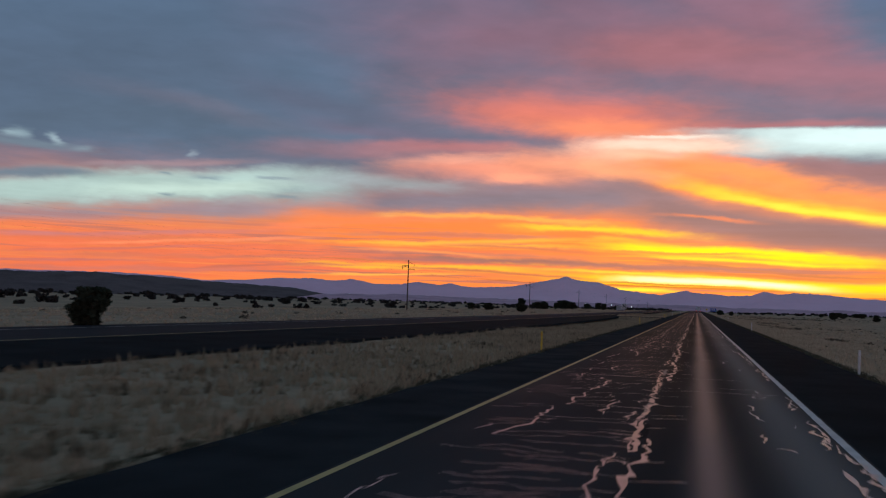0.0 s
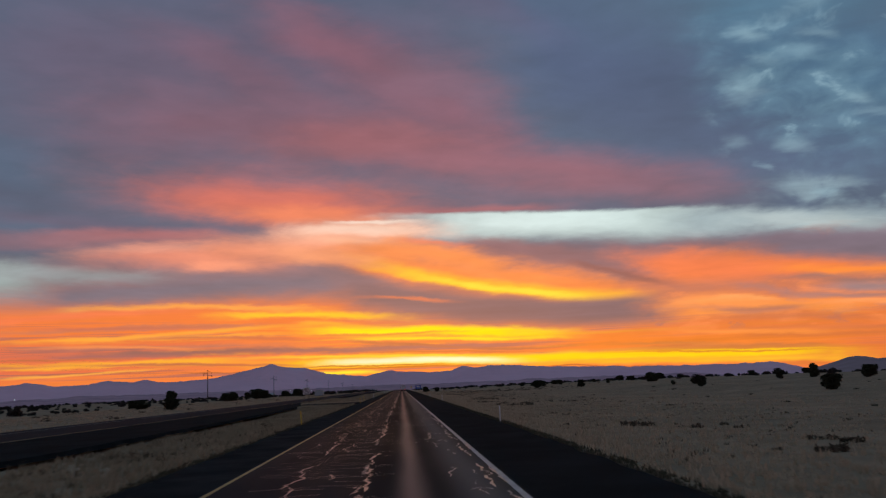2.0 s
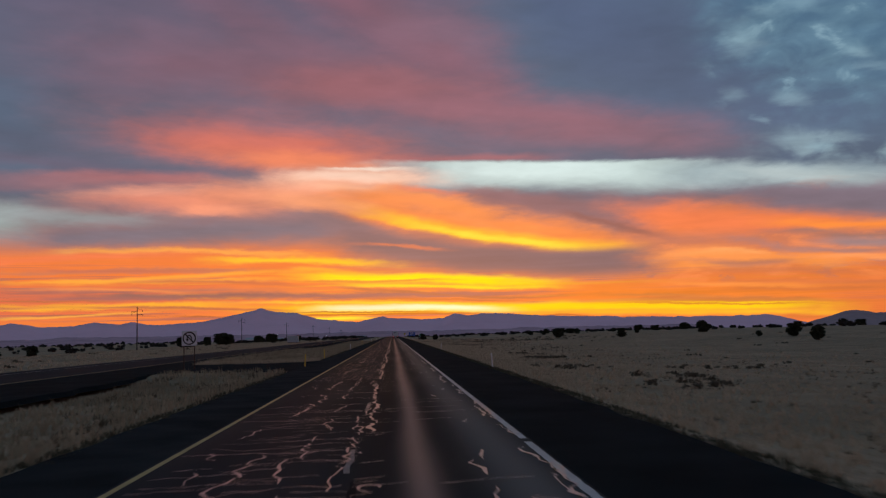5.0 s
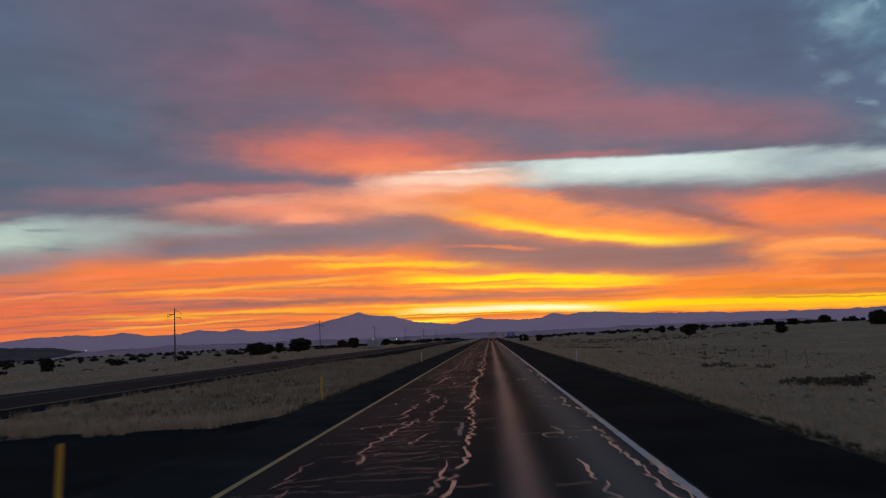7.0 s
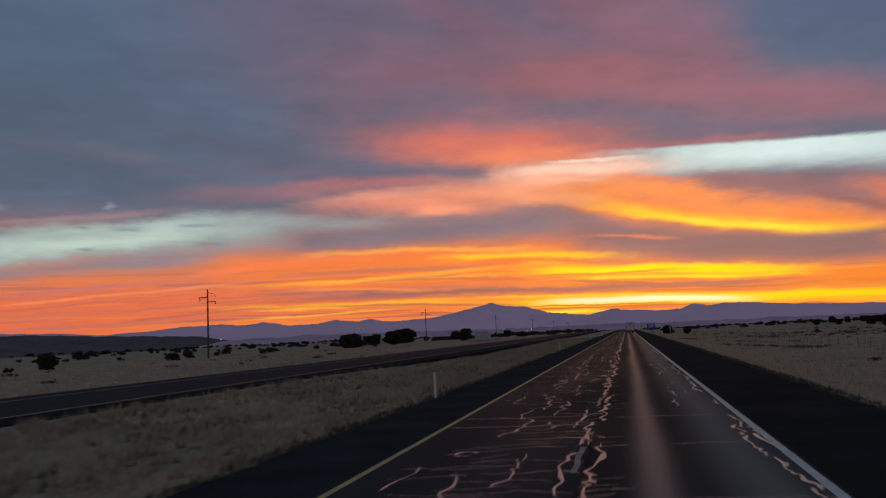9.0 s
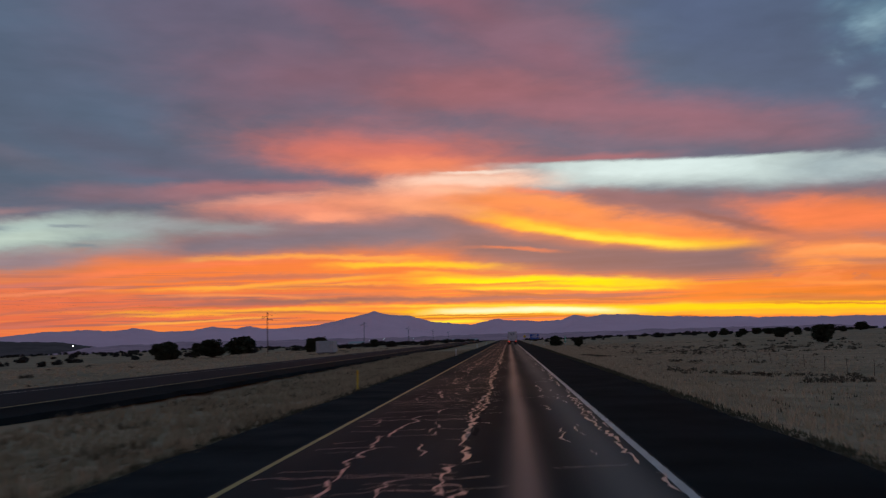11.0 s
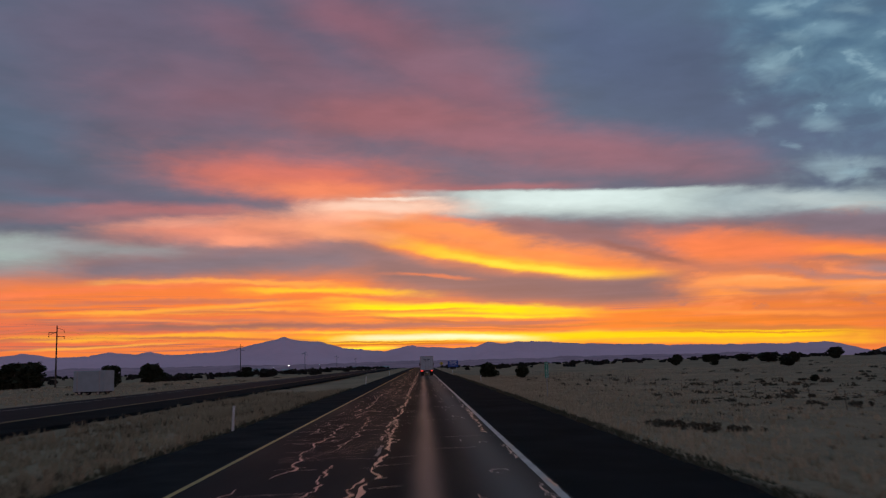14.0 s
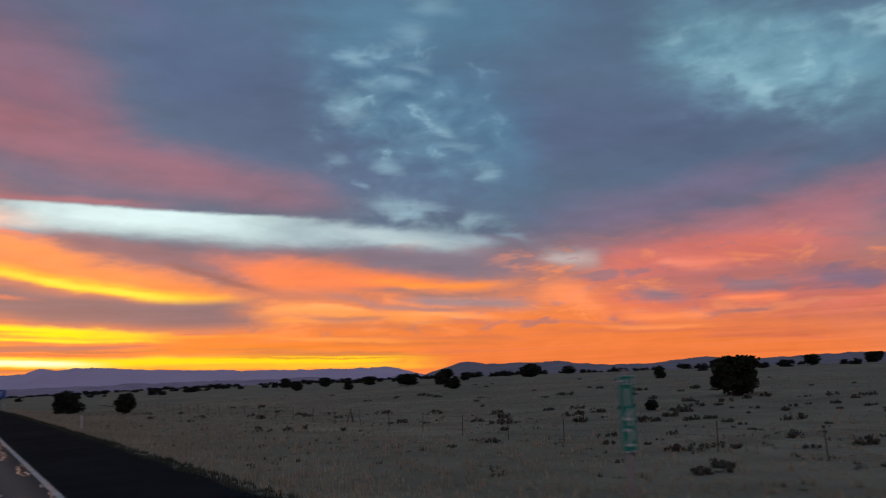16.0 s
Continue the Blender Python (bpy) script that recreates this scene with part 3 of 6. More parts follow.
band(-37.5, 3.48, 12.3, 0.24, (190, 112, 112), 0.70, 0.075, 0.0010, 0.60, 0.60, 0.70, 0.60, warp=0.5)
band(-33.5, 3.24, 10.6, 0.18, (252, 138, 96), 0.70, 0.084, 0.0008, 0.60, 0.60, 0.70, 0.60, warp=0.5)
band(-37.2, 2.57, 9.8, 0.14, (196, 104, 94), 0.75, 0.076, 0.0004, 0.60, 0.60, 0.70, 0.60, warp=0.5)
band(-28.4, 2.51, 10.8, 0.15, (200, 106, 86), 0.75, 0.065, 0.0001, 0.60, 0.60, 0.70, 0.60, warp=0.5)
band(-41.8, 1.69, 8.0, 0.14, (186, 104, 100), 0.75, 0.051, -0.0024, 0.60, 0.60, 0.70, 0.60, warp=0.5)
band(-28.0, 1.90, 8.2, 0.15, (182, 98, 86), 0.75, 0.051, -0.0015, 0.60, 0.60, 0.70, 0.60, warp=0.5)
band(-21.7, 5.13, 9.4, 0.38, (250, 122, 76), 0.75, 0.074, -0.0044, 0.60, 0.60, 0.70, 0.60, warp=0.5)
band(-13.9, 4.03, 9.0, 0.23, (255, 170, 60), 0.75, 0.052, -0.0020, 0.60, 0.60, 0.70, 0.60, warp=0.5)
band(-19.8, 1.58, 6.8, 0.15, (255, 180, 70), 0.70, 0.042, 0.0014, 0.60, 0.60, 0.70, 0.60, warp=0.5)

# light and shade within the cloud, finer and more level near the horizon
shade = M("ADD", M("ADD", M("MULTIPLY", puff, 0.22), M("MULTIPLY", deck, 0.45)), M("MULTIPLY", ripple, 0.22))
flat = M("ADD", M("MULTIPLY", streak, 0.5), M("MULTIPLY", fine, 0.25))
relief = wt.nodes.new("ShaderNodeMix")
plug(relief.inputs["Factor"], smooth(EL, 3.0, 8.0))
plug(relief.inputs[2], flat)
plug(relief.inputs[3], shade)
lit = M("ADD", 1.0, relief.outputs[0])
tone = wt.nodes.new("ShaderNodeMix")
tone.data_type, tone.blend_type = "RGBA", "MULTIPLY"
tone.inputs["Factor"].default_value = 1.0
plug(tone.inputs[6], SKY)
plug(tone.inputs[7], lit)
SKY = tone.outputs[2]

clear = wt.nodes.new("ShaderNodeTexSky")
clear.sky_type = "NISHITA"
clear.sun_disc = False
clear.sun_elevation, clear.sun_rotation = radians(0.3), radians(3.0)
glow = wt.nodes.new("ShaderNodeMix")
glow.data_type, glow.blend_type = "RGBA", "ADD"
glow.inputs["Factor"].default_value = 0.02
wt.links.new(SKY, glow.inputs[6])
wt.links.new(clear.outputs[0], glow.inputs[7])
bg = wt.nodes.new("ShaderNodeBackground")
bg.inputs["Strength"].default_value = 1.0
out = wt.nodes.new("ShaderNodeOutputWorld")
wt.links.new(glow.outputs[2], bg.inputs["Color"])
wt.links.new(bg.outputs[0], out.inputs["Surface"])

# ---- materials ----


def material(name, base, rough=0.8, metal=0.0, var=0.25, scale=3.0, fine_scale=40.0, bump=0.15, tint=None, spec=0.5, island=0.0, emit=None, power=0.0):
    """A surface with two sizes of colour variation and a fine relief; base and tint are linear colours."""
    m = bpy.data.materials.new(name)
    m.use_nodes = True
    nt = m.node_tree
    b = nt.nodes["Principled BSDF"]
    b.inputs["Roughness"].default_value = rough
    b.inputs["Metallic"].default_value = metal
    b.inputs["Specular IOR Level"].default_value = spec
    tc = nt.nodes.new("ShaderNodeTexCoord")
    n1 = nt.nodes.new("ShaderNodeTexNoise")
    n1.inputs["Scale"].default_value, n1.inputs["Detail"].default_value = scale, 5
    n2 = nt.nodes.new("ShaderNodeTexNoise")
    n2.inputs["Scale"].default_value, n2.inputs["Detail"].default_value = fine_scale, 3
    for n in (n1, n2):
        nt.links.new(tc.outputs["Object"], n.inputs["Vector"])
    mix = nt.nodes.new("ShaderNodeMix")
    mix.data_type = "RGBA"
    dark = tuple(c * (1 - var) for c in base) + (1,)
    light = tuple(min(1, c * (1 + var)) for c in (tint or base)) + (1,)
    mix.inputs[6].default_value, mix.inputs[7].default_value = dark, light
    add = nt.nodes.new("ShaderNodeMath")
    add.operation = "MULTIPLY_ADD"
    nt.links.new(n2.outputs["Fac"], add.inputs[0])
    add.inputs[1].default_value = 0.6
    shift = nt.nodes.new("ShaderNodeMath")
    shift.operation = "MULTIPLY_ADD"
    nt.links.new(n1.outputs["Fac"], shift.inputs[0])
    shift.inputs[1].default_value, shift.inputs[2].default_value = 1.4, -0.5
    if island:
        g = nt.nodes.new("ShaderNodeNewGeometry")
        isl = nt.nodes.new("ShaderNodeMath")
        isl.operation = "MULTIPLY_ADD"
        nt.links.new(g.outputs["Random Per Island"], isl.inputs[0])
        isl.inputs[1].default_value = island
        nt.links.new(shift.outputs[0], isl.inputs[2])
        nt.links.new(isl.outputs[0], add.inputs[2])
    else:
        nt.links.new(shift.outputs[0], add.inputs[2])
    nt.links.new(add.outputs[0], mix.inputs["Factor"])
    nt.links.new(mix.outputs[2], b.inputs["Base Color"])
    if bump:
        bp = nt.nodes.new("ShaderNodeBump")
        bp.inputs["Strength"].default_value, bp.inputs["Distance"].default_value = bump, 0.02
        nt.links.new(n2.outputs["Fac"], bp.inputs["Height"])
        nt.links.new(bp.outputs[0], b.inputs["Normal"])
    if emit:
        b.inputs["Emission Color"].default_value = emit + (1,)
        b.inputs["Emission Strength"].default_value = power
    return m


def mnode(nt, op, a, b=0.0, c=0.0, clamp=False):
    n = nt.nodes.new("ShaderNodeMath")
    n.operation, n.use_clamp = op, clamp
    for i, val in enumerate((a, b, c)):
        if isinstance(val, (int, float)):
            n.inputs[i].default_value = val
        else:
            nt.links.new(val, n.inputs[i])
    return n.outputs[0]


def mnoise(nt, vec, scale, detail=4.0, stretch=None):
    n = nt.nodes.new("ShaderNodeTexNoise")
    n.inputs["Scale"].default_value, n.inputs["Detail"].default_value = scale, detail
    if stretch:
        mp = nt.nodes.new("ShaderNodeMapping")
        mp.inputs["Scale"].default_value = stretch
        nt.links.new(vec, mp.inputs["Vector"])
        vec = mp.outputs[0]
    nt.links.new(vec, n.inputs["Vector"])
    return n.outputs["Fac"]


def mmix(nt, fac, a, b):
    n = nt.nodes.new("ShaderNodeMix")
    n.data_type = "RGBA"
    nt.links.new(fac, n.inputs["Factor"])
    for sock, val in ((n.inputs[6], a), (n.inputs[7], b)):
        if isinstance(val, tuple):
            sock.default_value = val if len(val) == 4 else val + (1,)
        else:
            nt.links.new(val, sock)
    return n.outputs[2]


def lane_material():
    """Worn asphalt: wheel tracks, an oil-polished strip with painted sunset sheen down the middle of the right lane,
    patches and stones.
    """
    m = bpy.data.materials.new("worn_asphalt")
    m.use_nodes = True
    nt = m.node_tree
    b = nt.nodes["Principled BSDF"]
    tc = nt.nodes.new("ShaderNodeTexCoord")
    vec = tc.outputs["Object"]
    sp = nt.nodes.new("ShaderNodeSeparateXYZ")
    nt.links.new(vec, sp.inputs[0])
    x = sp.outputs[0]
    wob = mnode(nt, "MULTIPLY_ADD", mnoise(nt, vec, 1.0, 3, (0.8, 0.05, 1)), 0.3, -0.15)
    xw = mnode(nt, "ADD", x, wob)

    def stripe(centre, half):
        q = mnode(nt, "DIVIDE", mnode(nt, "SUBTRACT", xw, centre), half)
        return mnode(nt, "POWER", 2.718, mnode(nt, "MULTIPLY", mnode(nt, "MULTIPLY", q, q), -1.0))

    patch = mnoise(nt, vec, 0.5, 5, (1.0, 0.14, 1))
    grain = mnoise(nt, vec, 70, 3)
    wide = mnode(nt, "MULTIPLY_ADD", patch, 1.2, -0.1, True)
    col = mmix(nt, wide, (0.024, 0.028, 0.030), (0.050, 0.055, 0.058))
    track = mnode(nt, "MAXIMUM", stripe(-0.62, 0.42), stripe(0.95, 0.5))
    col = mmix(nt, mnode(nt, "MULTIPLY", track, 0.6), col, (0.020, 0.023, 0.024))
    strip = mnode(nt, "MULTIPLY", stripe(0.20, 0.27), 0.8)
    # oil polish, its reddish sunset reflection painted into the base colour
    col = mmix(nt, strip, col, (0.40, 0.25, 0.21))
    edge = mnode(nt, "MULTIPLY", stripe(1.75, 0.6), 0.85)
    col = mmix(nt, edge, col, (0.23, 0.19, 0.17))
    spots = mnode(nt, "MULTIPLY_ADD", grain, 1.6, -0.5, True)
    col = mmix(nt, mnode(nt, "MULTIPLY", spots, 0.15), col, (0.10, 0.10, 0.10))
    nt.links.new(col, b.inputs["Base Color"])
    ro = mnode(nt, "MULTIPLY_ADD", patch, -0.3, 0.62)
    ro = mnode(nt, "MULTIPLY_ADD", strip, -0.10, ro)
    nt.links.new(ro, b.inputs["Roughness"])
    nt.links.new(mnode(nt, "MULTIPLY_ADD", strip, 0.007, 0.0007), b.inputs["Specular IOR Level"])
    bp = nt.nodes.new("ShaderNodeBump")
    bp.inputs["Strength"].default_value, bp.inputs["Distance"].default_value = 0.35, 0.006
    nt.links.new(grain, bp.inputs["Height"])
    nt.links.new(bp.outputs[0], b.inputs["Normal"])
    return m


def ground_material():
    """Dry winter grassland: pale straw, greyer and greener patches, bare soil."""
    m = bpy.data.materials.new("dry_grassland")
    m.use_nodes = True
    nt = m.node_tree
    b = nt.nodes["Principled BSDF"]
    b.inputs["Roughness"].default_value = 0.95
    b.inputs["Specular IOR Level"].default_value = 0.1
    tc = nt.nodes.new("ShaderNodeTexCoord")
    vec = tc.outputs["Object"]
    big = mnoise(nt, vec, 0.035, 5)
    mid = mnoise(nt, vec, 0.28, 5)
    small = mnoise(nt, vec, 3.5, 4)
    col = mmix(nt, mnode(nt, "MULTIPLY_ADD", mid, 2.2, -0.6, True), (0.27, 0.192, 0.12), (0.51, 0.365, 0.235))
    col = mmix(nt, mnode(nt, "MULTIPLY_ADD", big, 2.6, -1.0, True), col, (0.245, 0.19, 0.12))
    tuft = mnode(nt, "MULTIPLY_ADD", small, 3.0, -1.55, True)
    col = mmix(nt, mnode(nt, "MULTIPLY", tuft, 0.6), col, (0.17, 0.135, 0.10))
    # dark gravelly soil where the chip seal peters out
    sp = nt.nodes.new("ShaderNodeSeparateXYZ")
    nt.links.new(vec, sp.inputs[0])
    off = mnode(nt, "ABSOLUTE", mnode(nt, "ADD", sp.outputs[0], 0.65))
    off = mnode(nt, "ADD", off, mnode(nt, "MULTIPLY", mnode(nt, "LESS_THAN", sp.outputs[0], 0.0), 0.55))
    soil = mnode(nt, "MULTIPLY_ADD", mnode(nt, "SUBTRACT", mnode(nt, "MULTIPLY_ADD", mnoise(nt, vec, 0.9, 4), 1.6, 6.85), off), 1.6, 0.0, True)
    col = mmix(nt, soil, col, (0.055, 0.05, 0.037))
    nt.links.new(col, b.inputs["Base Color"])
    bp = nt.nodes.new("ShaderNodeBump")
    bp.inputs["Strength"].default_value, bp.inputs["Distance"].default_value = 0.7, 0.15
    nt.links.new(small, bp.inputs["Height"])
    nt.links.new(bp.outputs[0], b.inputs["Normal"])
    return m


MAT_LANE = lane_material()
MAT_GROUND = ground_material()
MAT_SHOULDER = material("fresh_black_chip_seal", (0.013, 0.018, 0.020), 1.0, var=0.6, scale=0.35, fine_scale=60, bump=0.4, spec=0.02)
MAT_SHOULDER_LEFT = material("weathered_grey_chip_seal", (0.026, 0.030, 0.032), 1.0, var=0.6, scale=0.5, fine_scale=50, bump=0.4, spec=0.01)
MAT_OPP = material("grey_asphalt", (0.022, 0.022, 0.025), 0.85, var=0.35, scale=0.2, fine_scale=50, bump=0.3, spec=0.05)
# dark bitumen lightened to pink: the sunset's gleam on it is painted in
MAT_SEAL = material("bitumen_sealant_sunset_tinted", (0.46, 0.31, 0.29), 0.3, var=0.4, scale=2, fine_scale=30, bump=0.1, spec=0.6)
MAT_TAR = material("matt_black_tar", (0.006, 0.008, 0.009), 0.8, var=0.3, scale=2, fine_scale=40, bump=0.2, spec=0.05)
MAT_DASH = material("faded_white_road_paint", (0.20, 0.18, 0.17), 0.7, var=0.5, scale=2.5, fine_scale=30, bump=0.2)
MAT_WHITE_LINE = material("worn_white_road_paint", (0.52, 0.50, 0.48), 0.6, var=0.35, scale=1.2, fine_scale=30, bump=0.2)
MAT_YELLOW_LINE = material("worn_yellow_road_paint", (0.42, 0.32, 0.10), 0.6, var=0.3, scale=1.2, fine_scale=30, bump=0.2)
MAT_GRASS = material("dry_grass_blades", (0.48, 0.39, 0.262), 0.9, var=0.25, scale=0.3, fine_scale=2, bump=0, tint=(0.52, 0.43, 0.30), spec=0.1, island=0.15)
MAT_MEDIAN_GRASS = material("dull_olive_straw_blades", (0.29, 0.255, 0.17), 0.9, var=0.4, scale=0.25, fine_scale=1.2, bump=0, tint=(0.38, 0.32, 0.215), spec=0.1, island=0.15)
MAT_VERGE = material("dark_verge_weeds", (0.085, 0.082, 0.054), 0.9, var=0.4, scale=0.2, fine_scale=2, bump=0, spec=0.1, island=0.5)
MAT_WEED = material("dead_brown_weeds", (0.125, 0.105, 0.07), 0.9, var=0.4, scale=0.3, fine_scale=2, bump=0, spec=0.1, island=0.3)
MAT_SAGE = material("sagebrush", (0.105, 0.090, 0.064), 0.95, var=0.4, scale=0.2, fine_scale=3, bump=0, spec=0.1, island=0.6)
MAT_LEAF = material("juniper_foliage", (0.035, 0.040, 0.024), 0.9, var=0.4, scale=0.8, fine_scale=6, bump=0, spec=0.15, island=0.5)
MAT_BARK = material("grey_bark", (0.12, 0.095, 0.075), 0.9, var=0.4, scale=2, fine_scale=25, bump=0.5)
MAT_POLE = material("weathered_pole_wood", (0.10, 0.075, 0.055), 0.85, var=0.35, scale=0.6, fine_scale=20, bump=0.4)
MAT_WIRE = material("steel_wire", (0.10, 0.10, 0.10), 0.5, 0.8, var=0.1, bump=0)
MAT_STEEL = material("galvanised_steel", (0.42, 0.42, 0.43), 0.45, 0.7, var=0.2, scale=3, fine_scale=40, bump=0.1)
MAT_RUST = material("rusty_steel_post", (0.11, 0.06, 0.04), 0.8, 0.3, var=0.4, scale=4, fine_scale=40, bump=0.3)
MAT_POST_WHITE = material("white_plastic_post", (0.72, 0.72, 0.70), 0.5, var=0.15, scale=3, fine_scale=30, bump=0.05)
MAT_POST_YELLOW = material("yellow_plastic_post", (0.72, 0.52, 0.06), 0.5, var=0.15, scale=3, fine_scale=30, bump=0.05)
MAT_REFLECT_WHITE = material("white_reflective_sheet", (0.80, 0.80, 0.80), 0.3, var=0.05, bump=0)
MAT_REFLECT_AMBER = material("amber_reflective_sheet", (0.75, 0.42, 0.03), 0.3, var=0.05, bump=0)
MAT_SIGN_GREEN = material("green_sign_sheet", (0.015, 0.30, 0.19), 0.4, var=0.12, scale=4, fine_scale=30, bump=0.03)
MAT_SIGN_WHITE = material("white_sign_sheet", (0.74, 0.75, 0.77), 0.45, var=0.1, scale=4, fine_scale=30, bump=0.03)
MAT_SIGN_BLACK = material("black_sign_ink", (0.012, 0.012, 0.013), 0.5, var=0.1, bump=0)
MAT_SIGN_BLUE = material("blue_sign_sheet", (0.03, 0.10, 0.42), 0.4, var=0.1, bump=0.03)
MAT_SIGN_YELLOW = material("yellow_sign_sheet", (0.72, 0.50, 0.04), 0.4, var=0.1, bump=0.03)
MAT_TRUCK = material("off_white_trailer_paint", (0.54, 0.61, 0.66), 0.4, var=0.15, scale=1.0, fine_scale=12, bump=0.05)
MAT_TRUCK_DARK = material("dark_chassis_steel", (0.025, 0.025, 0.027), 0.6, 0.3, var=0.3, scale=3, fine_scale=30, bump=0.2)
MAT_TYRE = material("tyre_rubber", (0.018, 0.018, 0.018), 0.85, var=0.3, scale=5, fine_scale=60, bump=0.3)
MAT_TAIL = material("lit_red_tail_lamp", (0.5, 0.02, 0.02), 0.3, var=0.05, bump=0, emit=(1.0, 0.07, 0.045), power=1.6)
MAT_MARK_BLUE = material("dark_blue_decal", (0.07, 0.10, 0.16), 0.5, var=0.1, bump=0)
MAT_SHED = material("white_painted_metal", (0.62, 0.64, 0.66), 0.5, var=0.12, scale=1, fine_scale=15, bump=0.05)
MAT_TRAILER = material("dull_blue_grey_metal", (0.35, 0.41, 0.45), 0.6, var=0.15, scale=1, fine_scale=15, bump=0.05)
MAT_CAB_GLASS = material("dark_window_glass", (0.01, 0.012, 0.014), 0.05, var=0.05, bump=0)
MAT_LAMP = material("lit_yard_lamp", (0.9, 0.9, 0.85), 0.3, var=0.05, bump=0, emit=(1.0, 0.93, 0.80), power=14.0)
# the air's haze over the range is painted into this pale pink-violet colour
MAT_FAR = material("mountain_scrub_haze_tinted", (0.96, 0.58, 0.68), 1.0, var=0.10, scale=0.004, fine_scale=0.02, bump=0, spec=0.0)
MAT_HILL = material("near_hill_scrub", (0.42, 0.30, 0.31), 1.0, var=0.2, scale=0.01, fine_scale=0.05, bump=0, spec=0.0)
MAT_WOOD_HILL = material("wooded_mesa_scrub", (0.15, 0.115, 0.11), 1.0, var=0.3, scale=0.01, fine_scale=0.08, bump=0, spec=0.0)
# mauve of the distant haze is mixed into the foothill base colour
MAT_FOOT = material("foothill_scrub_haze_tinted", (0.58, 0.36, 0.41), 1.0, var=0.3, scale=0.01, fine_scale=0.06, bump=0, spec=0.0)
MAT_WOOD_FAR = material("far_juniper_scrub", (0.040, 0.038, 0.034), 0.95, var=0.4, scale=0.1, fine_scale=1, bump=0, spec=0.1, island=0.5)
MAT_INSULATOR = material("brown_porcelain", (0.10, 0.05, 0.035), 0.3, var=0.1, bump=0)

# ---- mesh helpers ----


class Geo:
    """Vertices and faces of one mesh, gathered from simple shaped pieces."""

    def __init__(self):
        self.v, self.f = [], []

    def add(self, verts, faces):
        k = len(self.v)
        self.v += [tuple(p) for p in verts]
        self.f += [tuple(i + k for i in q) for q in faces]
        return self

    def box(self, x0, x1, y0, y1, z0, z1, bev=0.0):
        """A box, with its edges cut off by bev metres."""
        bm = bmesh.new()
        bmesh.ops.create_cube(bm, size=1, matrix=Matrix.Translation(((x0 + x1) / 2, (y0 + y1) / 2, (z0 + z1) / 2)) @ Matrix.Diagonal((x1 - x0, y1 - y0, z1 - z0, 1)))
        if bev:
            bmesh.ops.bevel(bm, geom=bm.edges[:], offset=bev, segments=2, profile=0.5, affect="EDGES")
        bm.verts.index_update()
        self.add([v.co for v in bm.verts], [[v.index for v in f.verts] for f in bm.faces])
        bm.free()
        return self

    def tube(self, a, b, ra, rb, n=8, caps=True):
        a, b = Vector(a), Vector(b)
        q = (b - a).to_track_quat("Z", "Y").to_matrix()
        vs = []
        for p, r in ((a, ra), (b, rb)):
            vs += [p + q @ Vector((r * math.cos(i * math.tau / n), r * math.sin(i * math.tau / n), 0)) for i in range(n)]
        fs = [(i, (i + 1) % n, n + (i + 1) % n, n + i) for i in range(n)]
        if caps:
            fs += [tuple(range(n))[::-1], tuple(range(n, 2 * n))]
        return self.add(vs, fs)

    def ring(self, centre, r0, r1, y0, y1, n=28):
        """A flat ring in the xz plane with a thickness along y."""
        vs, fs = [], []
        for i in range(n):
            c, s = math.cos(i * math.tau / n), math.sin(i * math.tau / n)
            for r, y in ((r0, y0), (r1, y0), (r1, y1), (r0, y1)):
                vs.append((centre[0] + r * c, y, centre[2] + r * s))
        for i in range(n):
            j = (i + 1) % n
            for k in range(4):
                l = (k + 1) % 4
                fs.append((4 * i + k, 4 * j + k, 4 * j + l, 4 * i + l))
        return self.add(vs, fs)

    def ribbon(self, pts, widths, z):
        """A thin raised ribbon along points in plan."""
        vs, fs = [], []
        for i, p in enumerate(pts):
            a, b = pts[max(i - 1, 0)], pts[min(i + 1, len(pts) - 1)]
            dx, dy = b[0] - a[0], b[1] - a[1]
            l = math.hypot(dx, dy) or 1
            nx, ny, w = -dy / l, dx / l, widths[i] / 2
            vs += [(p[0] + nx * w, p[1] + ny * w, z), (p[0] - nx * w, p[1] - ny * w, z)]
        for i in range(len(pts) - 1):
            fs.append((2 * i, 2 * i + 1, 2 * i + 3, 2 * i + 2))
        return self.add(vs, fs)


def mesh_object(name, geo, mat, parent=None, label="", smooth_faces=False):
    me = bpy.data.meshes.new(name)
    me.from_pydata(geo.v, [], geo.f)
    me.materials.append(mat)
    bm = bmesh.new()
    bm.from_mesh(me)
    if len(bm.faces) < 20000:
        bmesh.ops.recalc_face_normals(bm, faces=bm.faces[:])
    bm.to_mesh(me)
    bm.free()
    if smooth_faces:
        me.polygons.foreach_set("use_smooth", [True] * len(me.polygons))
    ob = new(name, me)
    if parent:
        ob.parent = parent
    if label:
        tagged(ob, label)
    return ob


def array_object(name, verts, faces, mat):
    """One mesh from numpy arrays of triangles or quads."""
    me = bpy.data.meshes.new(name)
    k = faces.shape[1]
    me.vertices.add(len(verts))
    me.vertices.foreach_set("co", np.ascontiguousarray(verts, dtype=np.float32).ravel())
    me.loops.add(faces.size)
    me.loops.foreach_set("vertex_index", np.ascontiguousarray(faces, dtype=np.int32).ravel())
    me.polygons.add(len(faces))
    me.polygons.foreach_set("loop_start", np.arange(0, faces.size, k, dtype=np.int32))
    me.update(calc_edges=True)
    me.materials.append(mat)
    return new(name, me)


def thing(name, x, y, z, label, category, group="", rz=0.0):
    ob = new(name)
    ob.empty_display_size = 0.3
    ob.matrix_world = pose(x, y, z, 0, 0, rz)
    return tagged(ob, label, category, group)


